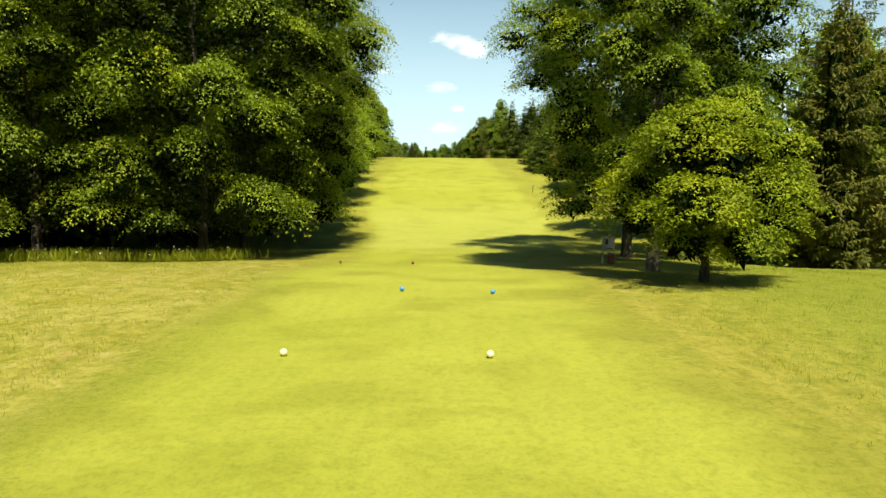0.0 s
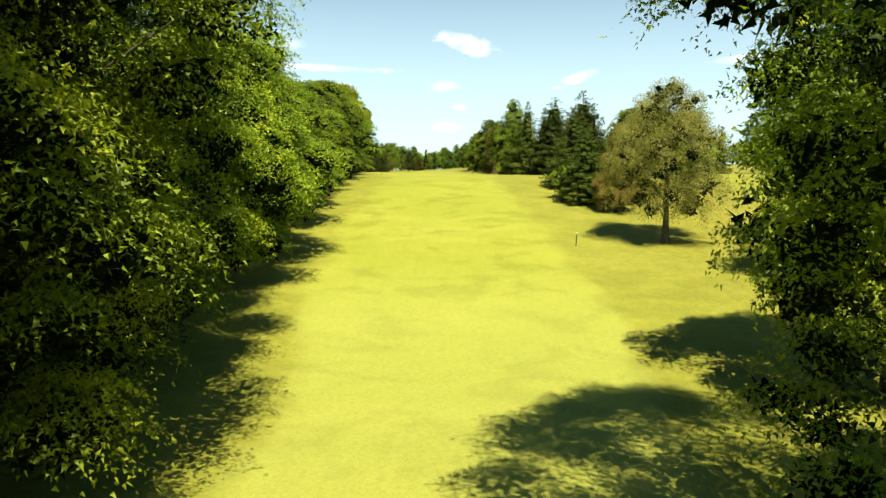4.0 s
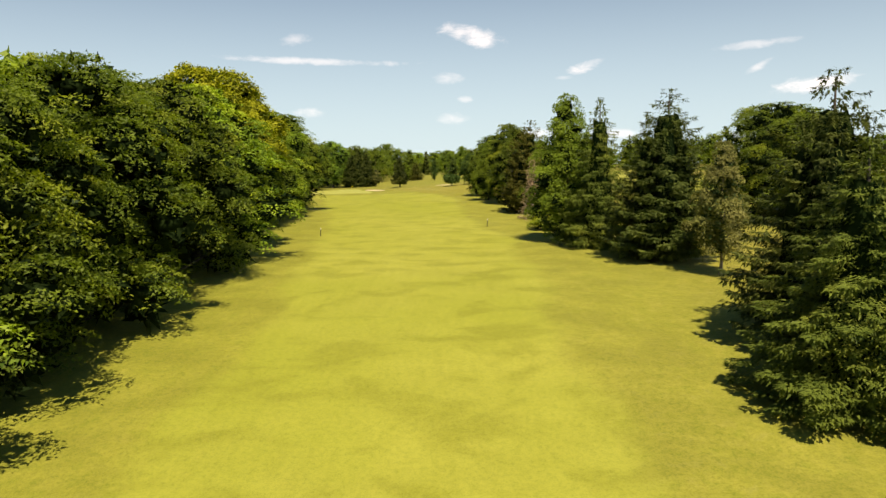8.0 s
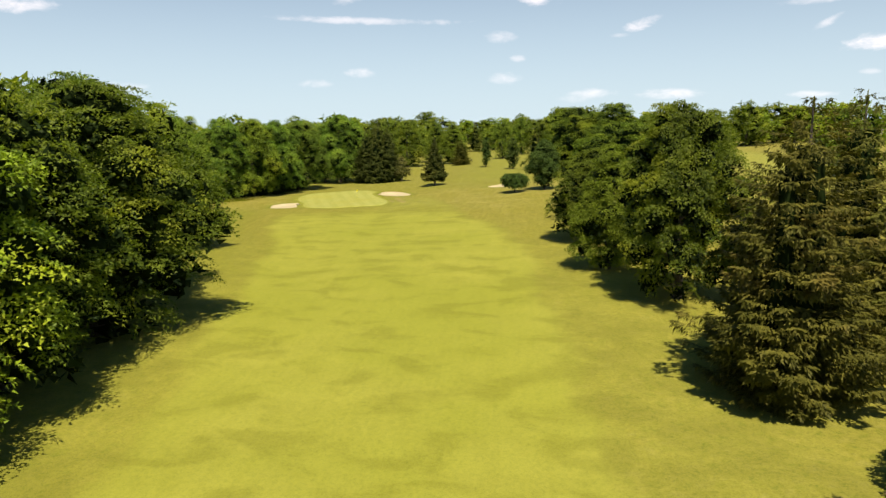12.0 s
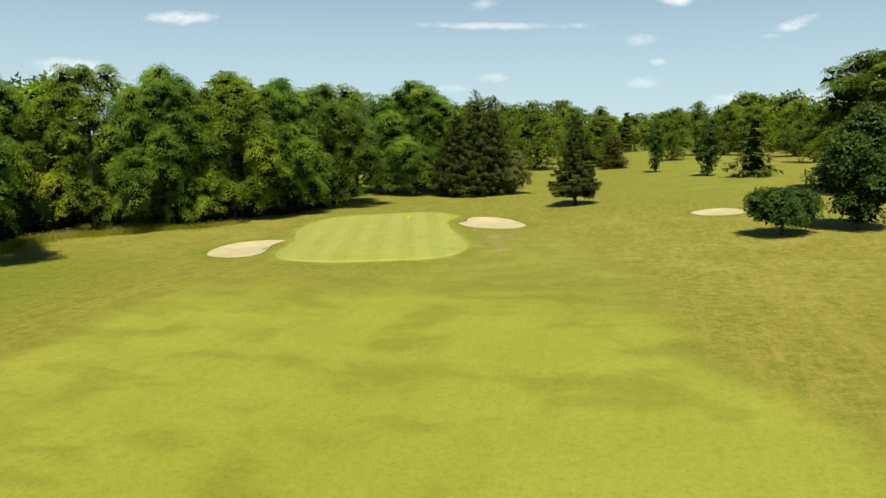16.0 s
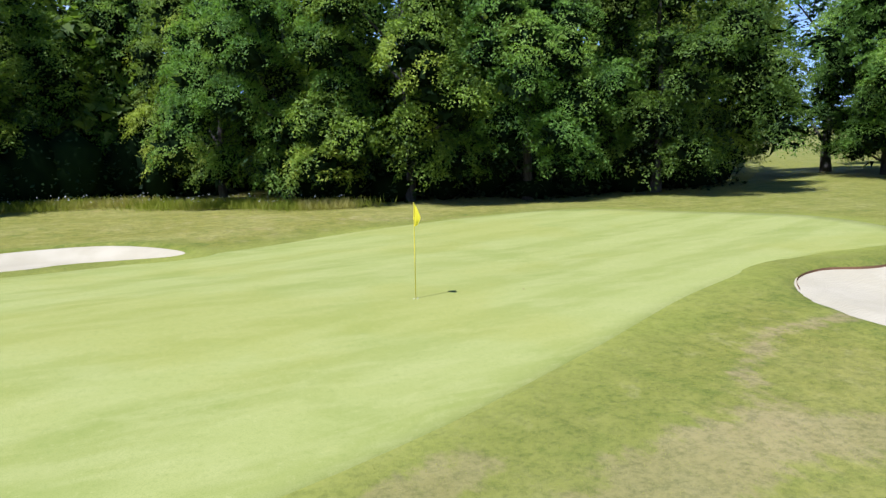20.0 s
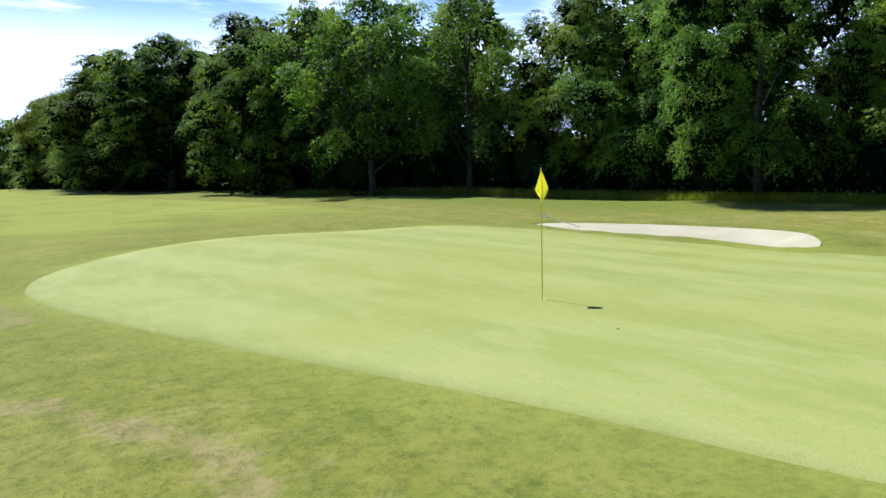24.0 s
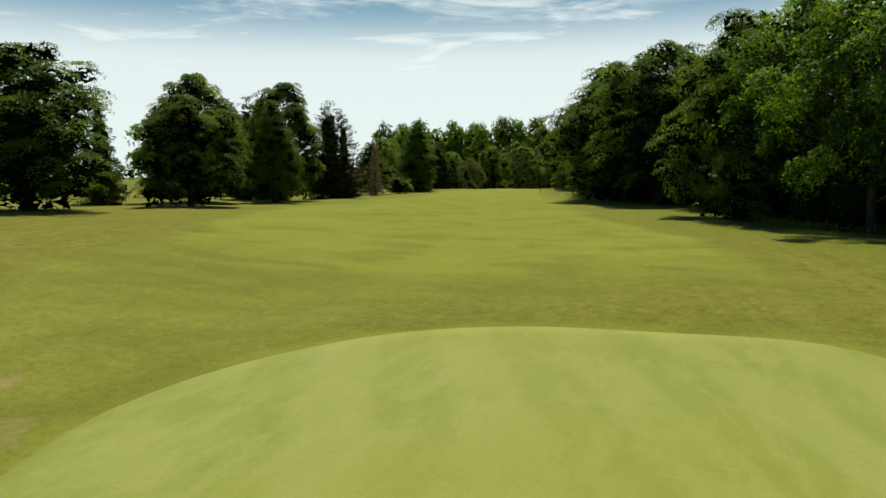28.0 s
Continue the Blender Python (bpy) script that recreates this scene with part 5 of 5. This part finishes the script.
def tee_marker(x, y, mat, colour):
    tee = at_ground(new("tee_marker"), x, y)
    part("ball", lathe([(0.09 * math.cos(a) + 0.001, 0.10 + 0.09 * math.sin(a)) for a in np.linspace(-1.45, 1.5, 11)], 18), mat, tee)
    part("spike", lathe([(0.012, -0.1), (0.012, 0.03)], 8), STEEL, tee, "steel spike")
    tagged(tee, colour + " ball-shaped tee marker on mown grass", "tee marker", "tee markers")


for x, y, mat, colour in ((-3.4, 17.2, MARKER_YELLOW, "yellow"), (1.58, 17.0, MARKER_YELLOW, "yellow"), (-1.2, 27.0, PAINT_BLUE, "blue"), (2.25, 27.1, PAINT_BLUE, "blue"), (-5.98, 42.8, PAINT_RED, "red"), (-1.62, 43.0, PAINT_RED, "red")):
    tee_marker(x, y, mat, colour)

flag = at_ground(new("flagstick"), -33.67, 351.49, 0, 0.03)
part("pole", lathe([(0.011, 0.0), (0.011, 1.2), (0.0085, 2.1), (0.010, 2.115), (0.004, 2.13)], 10), PAINT_YELLOW, flag)
part("cup_rim", lathe([(0.056, -0.004), (0.056, 0.006), (0.050, 0.006), (0.050, -0.03)], 20), PAINT_WHITE, flag, "white cup rim")
bm = bmesh.new()
cols, rows_ = 16, 12
cloth = []
for i in range(cols + 1):
    u = i / cols * 2 - 1
    for j in range(rows_ + 1):
        v = j / rows_
        wide = (0.19 if u > 0 else 0.11) * min(1.0, v / 0.7) ** 0.9 * (1 - 0.55 * max(0.0, (v - 0.72) / 0.28))
        drop = 0.02 + (0.50 - 0.07 * abs(u) ** 1.5) * v
        cloth.append(bm.verts.new((0.004 + u * wide, 0.013 + 0.045 * abs(u) * v + 0.018 * math.sin(u * 7 + v * 4.0) * v, 2.12 - drop)))
for i in range(cols):
    for j in range(rows_):
        a = i * (rows_ + 1) + j
        f = bm.faces.new((cloth[a], cloth[a + 1], cloth[a + rows_ + 2], cloth[a + rows_ + 1]))
        f.smooth = True
fl = part("flag", bm, FLAG_CLOTH, flag, "drooping yellow cloth flag")
fl.matrix_basis = pose(0, 0, 0, 0, 0, 12)
tagged(flag, "yellow flagstick with a hanging yellow flag in the hole", "flag")

rake = at_ground(new("bunker_rake"), -43.4, 339.6, 0, 0.0)
shaft = new("shaft", tri_mesh("shaft", [(*tube([(-0.25, 0.18, 0.02), (0.85, -0.55, 0.50)], [0.016, 0.014], 8), PAINT_WHITE)]))
shaft.parent = rake
head = new("head", tri_mesh("head", [(*tube([(0.70, -0.79, 0.50), (1.00, -0.31, 0.50)], [0.02, 0.02], 8), STEEL)]))
head.parent = rake
for k in range(9):
    t = k / 8
    x0, y0 = 0.70 + 0.30 * t, -0.79 + 0.48 * t
    tooth = new("tooth", tri_mesh("tooth", [(*tube([(x0, y0, 0.50), (x0 + 0.03, y0 - 0.02, 0.38)], [0.008, 0.005], 5), STEEL)]))
    tooth.parent = head
tagged(rake, "white-handled bunker rake leaning at the sand's edge", "rake")


def marker_post(x, y, h=1.1, lean=4):
    post = new("distance_post")
    post.matrix_basis = pose(x, y, float(land(x, y)), lean, 2, 20)
    part("stake", lathe([(0.045, -0.2), (0.045, h - 0.2), (0.04, h - 0.19)], 10), DARK, post)
    part("cap", lathe([(0.047, h - 0.19), (0.047, h - 0.02), (0.03, h)], 10), PAINT_WHITE, post, "white painted cap")
    tagged(post, "dark distance post with a white cap in the rough", "post", "distance posts")


marker_post(6.1, 214.6)
marker_post(-15.6, 204.9)
marker_post(13.0, 106.8, 1.3, 2)
part("divot", lathe([(0.022, 0.0), (0.02, 0.008), (0.01, 0.014)], 8), SOIL)
at_ground(bpy.data.objects["divot"], -33.13, 353.93, 0, 0.032)
tagged(bpy.data.objects["divot"], "small dark clod on the putting green", "clod")


def box(x0, x1, y0, y1, z0, z1, bevel=0.008):
    bm = bmesh.new()
    bmesh.ops.create_cube(bm, size=1)
    for v in bm.verts:
        v.co = ((x0 + x1) / 2 + v.co.x * (x1 - x0), (y0 + y1) / 2 + v.co.y * (y1 - y0), (z0 + z1) / 2 + v.co.z * (z1 - z0))
    bmesh.ops.bevel(bm, geom=bm.edges[:], offset=bevel, segments=2, affect="EDGES")
    return bm


def tee_frame(x, y, turn):
    """A white tee board with a dark oval between two weathered posts, and a red litter bin."""
    stand_ob = at_ground(new("tee_sign"), x, y, turn)
    for sx in (-0.36, 0.36):
        part("post", box(sx - 0.045, sx + 0.045, -0.045, 0.045, -0.1, 1.75), WOOD_PALE, stand_ob)
    part("rail", box(-0.32, 0.32, -0.03, 0.03, 0.82, 0.92), WOOD_PALE, stand_ob)
    board = part("board", box(-0.31, 0.31, -0.02, 0.02, 1.0, 1.72), BOARD, stand_ob, "white board")
    oval = lathe([(0.0, -0.006), (0.13, -0.006), (0.13, 0.004), (0.0, 0.006)], 24)
    bmesh.ops.transform(oval, matrix=Matrix.Translation((-0.1, -0.024, 1.38)) @ pose(0, 0, 0, 90, 0, 0) @ Matrix.Diagonal((0.8, 1.6, 1, 1)), verts=oval.verts)
    part("emblem", oval, DARK, board, "dark oval shape")
    tagged(stand_ob, "white tee board on two weathered posts under the beech", "sign")
    bin_ob = at_ground(new("litter_bin"), x + 0.1, y - 0.45, turn)
    part("body", lathe([(0.17, 0.0), (0.20, 0.05), (0.22, 0.62), (0.215, 0.64)], 18), PAINT_RED, bin_ob)
    part("rim", lathe([(0.225, 0.62), (0.235, 0.63), (0.235, 0.67), (0.20, 0.68)], 18), DARK, bin_ob, "dark rim")
    tagged(bin_ob, "dull red litter bin beside the tee board", "bin")


tee_frame(10.7, 45.3, -35)

# ---- the clubhouse on the skyline ----
house = at_ground(new("clubhouse"), 203, 640, -24)
part("wall", box(-15, 15, -5, 5, -0.5, 5.0, 0.05), WALL, house)
bm = bmesh.new()
rv = [bm.verts.new(c) for c in ((-15.8, -5.8, 4.9), (15.8, -5.8, 4.9), (15.8, 5.8, 4.9), (-15.8, 5.8, 4.9), (-11, 0, 8.6), (11, 0, 8.6))]
for idx in ((0, 1, 5, 4), (1, 2, 5), (2, 3, 4, 5), (3, 0, 4), (3, 2, 1, 0)):
    bm.faces.new([rv[i] for i in idx])
roof = part("roof", bm, ROOF, house)
part("chimney", box(-9, -7.6, -0.7, 0.7, 6.5, 10.2), WALL, roof)
for k in range(6):
    win = part("window", box(-12.6 + k * 4.7, -10.8 + k * 4.7, -5.08, -4.9, 1.2, 3.4), PAINT_WHITE, house)
    part("pane", box(-12.4 + k * 4.7, -11.0 + k * 4.7, -5.12, -5.05, 1.4, 3.2), GLASS, win)
tagged(house, "long pale clubhouse with a dark hipped roof", "house")

# ---- standing grass ----
def grass_stand(name, points, low, high, seed, label, flowers=0.0, single=False):
    """Blades of grass in tufts at the given places."""
    rng = np.random.default_rng(seed)
    n = len(points)
    z = land(points[:, 0], points[:, 1])
    root = np.column_stack([points, z - 0.01])
    h = rng.uniform(low, high, n)
    lean = np.column_stack([rng.normal(0, 0.35, (n, 2)), np.ones(n)])
    side = unit(np.column_stack([rng.normal(size=(n, 2)), 0.2 * np.ones(n)]))
    v, f = blades(root, lean * (1.6, 1.6, 1), side, h, np.maximum(0.010, h * 0.2)) if single else leaves(root, lean, side, h, np.maximum(0.012, h * 0.07), 0.1)
    parts = [(v, f, BLADE)]
    if flowers:
        q = rng.choice(n, int(n * flowers))
        tip = root[q] + unit(lean[q]) * h[q][:, None] * 1.15
        v2, f2 = leaves(tip, rng.normal(size=(len(q), 3)), unit(rng.normal(size=(len(q), 3))), np.full(len(q), 0.10), np.full(len(q), 0.08))
        parts.append((v2, f2, WEED))
    tagged(new(name, tri_mesh(name, parts)), label, "grass", kind="stuff")


def along(line, n, width, seed):
    rng = np.random.default_rng(seed)
    pts = np.array(line, float)
    seg = np.linalg.norm(np.diff(pts, axis=0), axis=1)
    cum = np.concatenate([[0], np.cumsum(seg)])
    t = rng.uniform(0, cum[-1], n)
    p = np.column_stack([np.interp(t, cum, pts[:, 0]), np.interp(t, cum, pts[:, 1])])
    tuft = rng.normal(0, 1, (n // 12 + 1, 2)).repeat(12, 0)[:n]
    return p + tuft * width * (0.5, 0.5) + rng.normal(0, 0.08, (n, 2))


def field(x0, x1, y0, y1, n, seed, tuft=10):
    rng = np.random.default_rng(seed)
    c = np.column_stack([rng.uniform(x0, x1, n // tuft + 1), rng.uniform(y0, y1, n // tuft + 1)]).repeat(tuft, 0)[:n]
    return c + rng.normal(0, 0.22, (n, 2))


grass_stand("long_grass", along([(-60, 40), (-34, 41), (-25, 41.5), (-18, 42), (-12, 43)], 9000, 1.6, 1, ), 0.35, 0.95, 2, "long grass with pale flower heads at the wood's edge", 0.03)
grass_stand("long_grass", along([(-46, 296), (-53, 301), (-60, 311), (-65, 322), (-69, 334), (-72, 346), (-66, 352), (-58, 358)], 34000, 2.0, 3), 0.25, 0.8, 4, "long grass along the wood beside the green", 0.02)
p = field(-27, -7.5, 8, 40, 26000, 5)
grass_stand("rough_grass", p, 0.05, 0.15, 6, "uncut rough grass beside the tee")
p = field(7.5, 30, 8, 40, 22000, 7)
grass_stand("rough_grass", p, 0.05, 0.16, 8, "uncut rough grass beside the tee")
rng = np.random.default_rng(9)
p = np.column_stack([rng.uniform(-34, -20, 110000), rng.uniform(343, 366, 110000)])
d = np.maximum(inside(p[:, 0], p[:, 1], GREEN), inside(p[:, 0], p[:, 1], BUNKER_B))
grass_stand("rough_grass", p[(d < -0.15) & (d > -6 - 3 * rng.random(len(d)))], 0.012, 0.034, 10, "short dry rough grass beside the green", single=True)
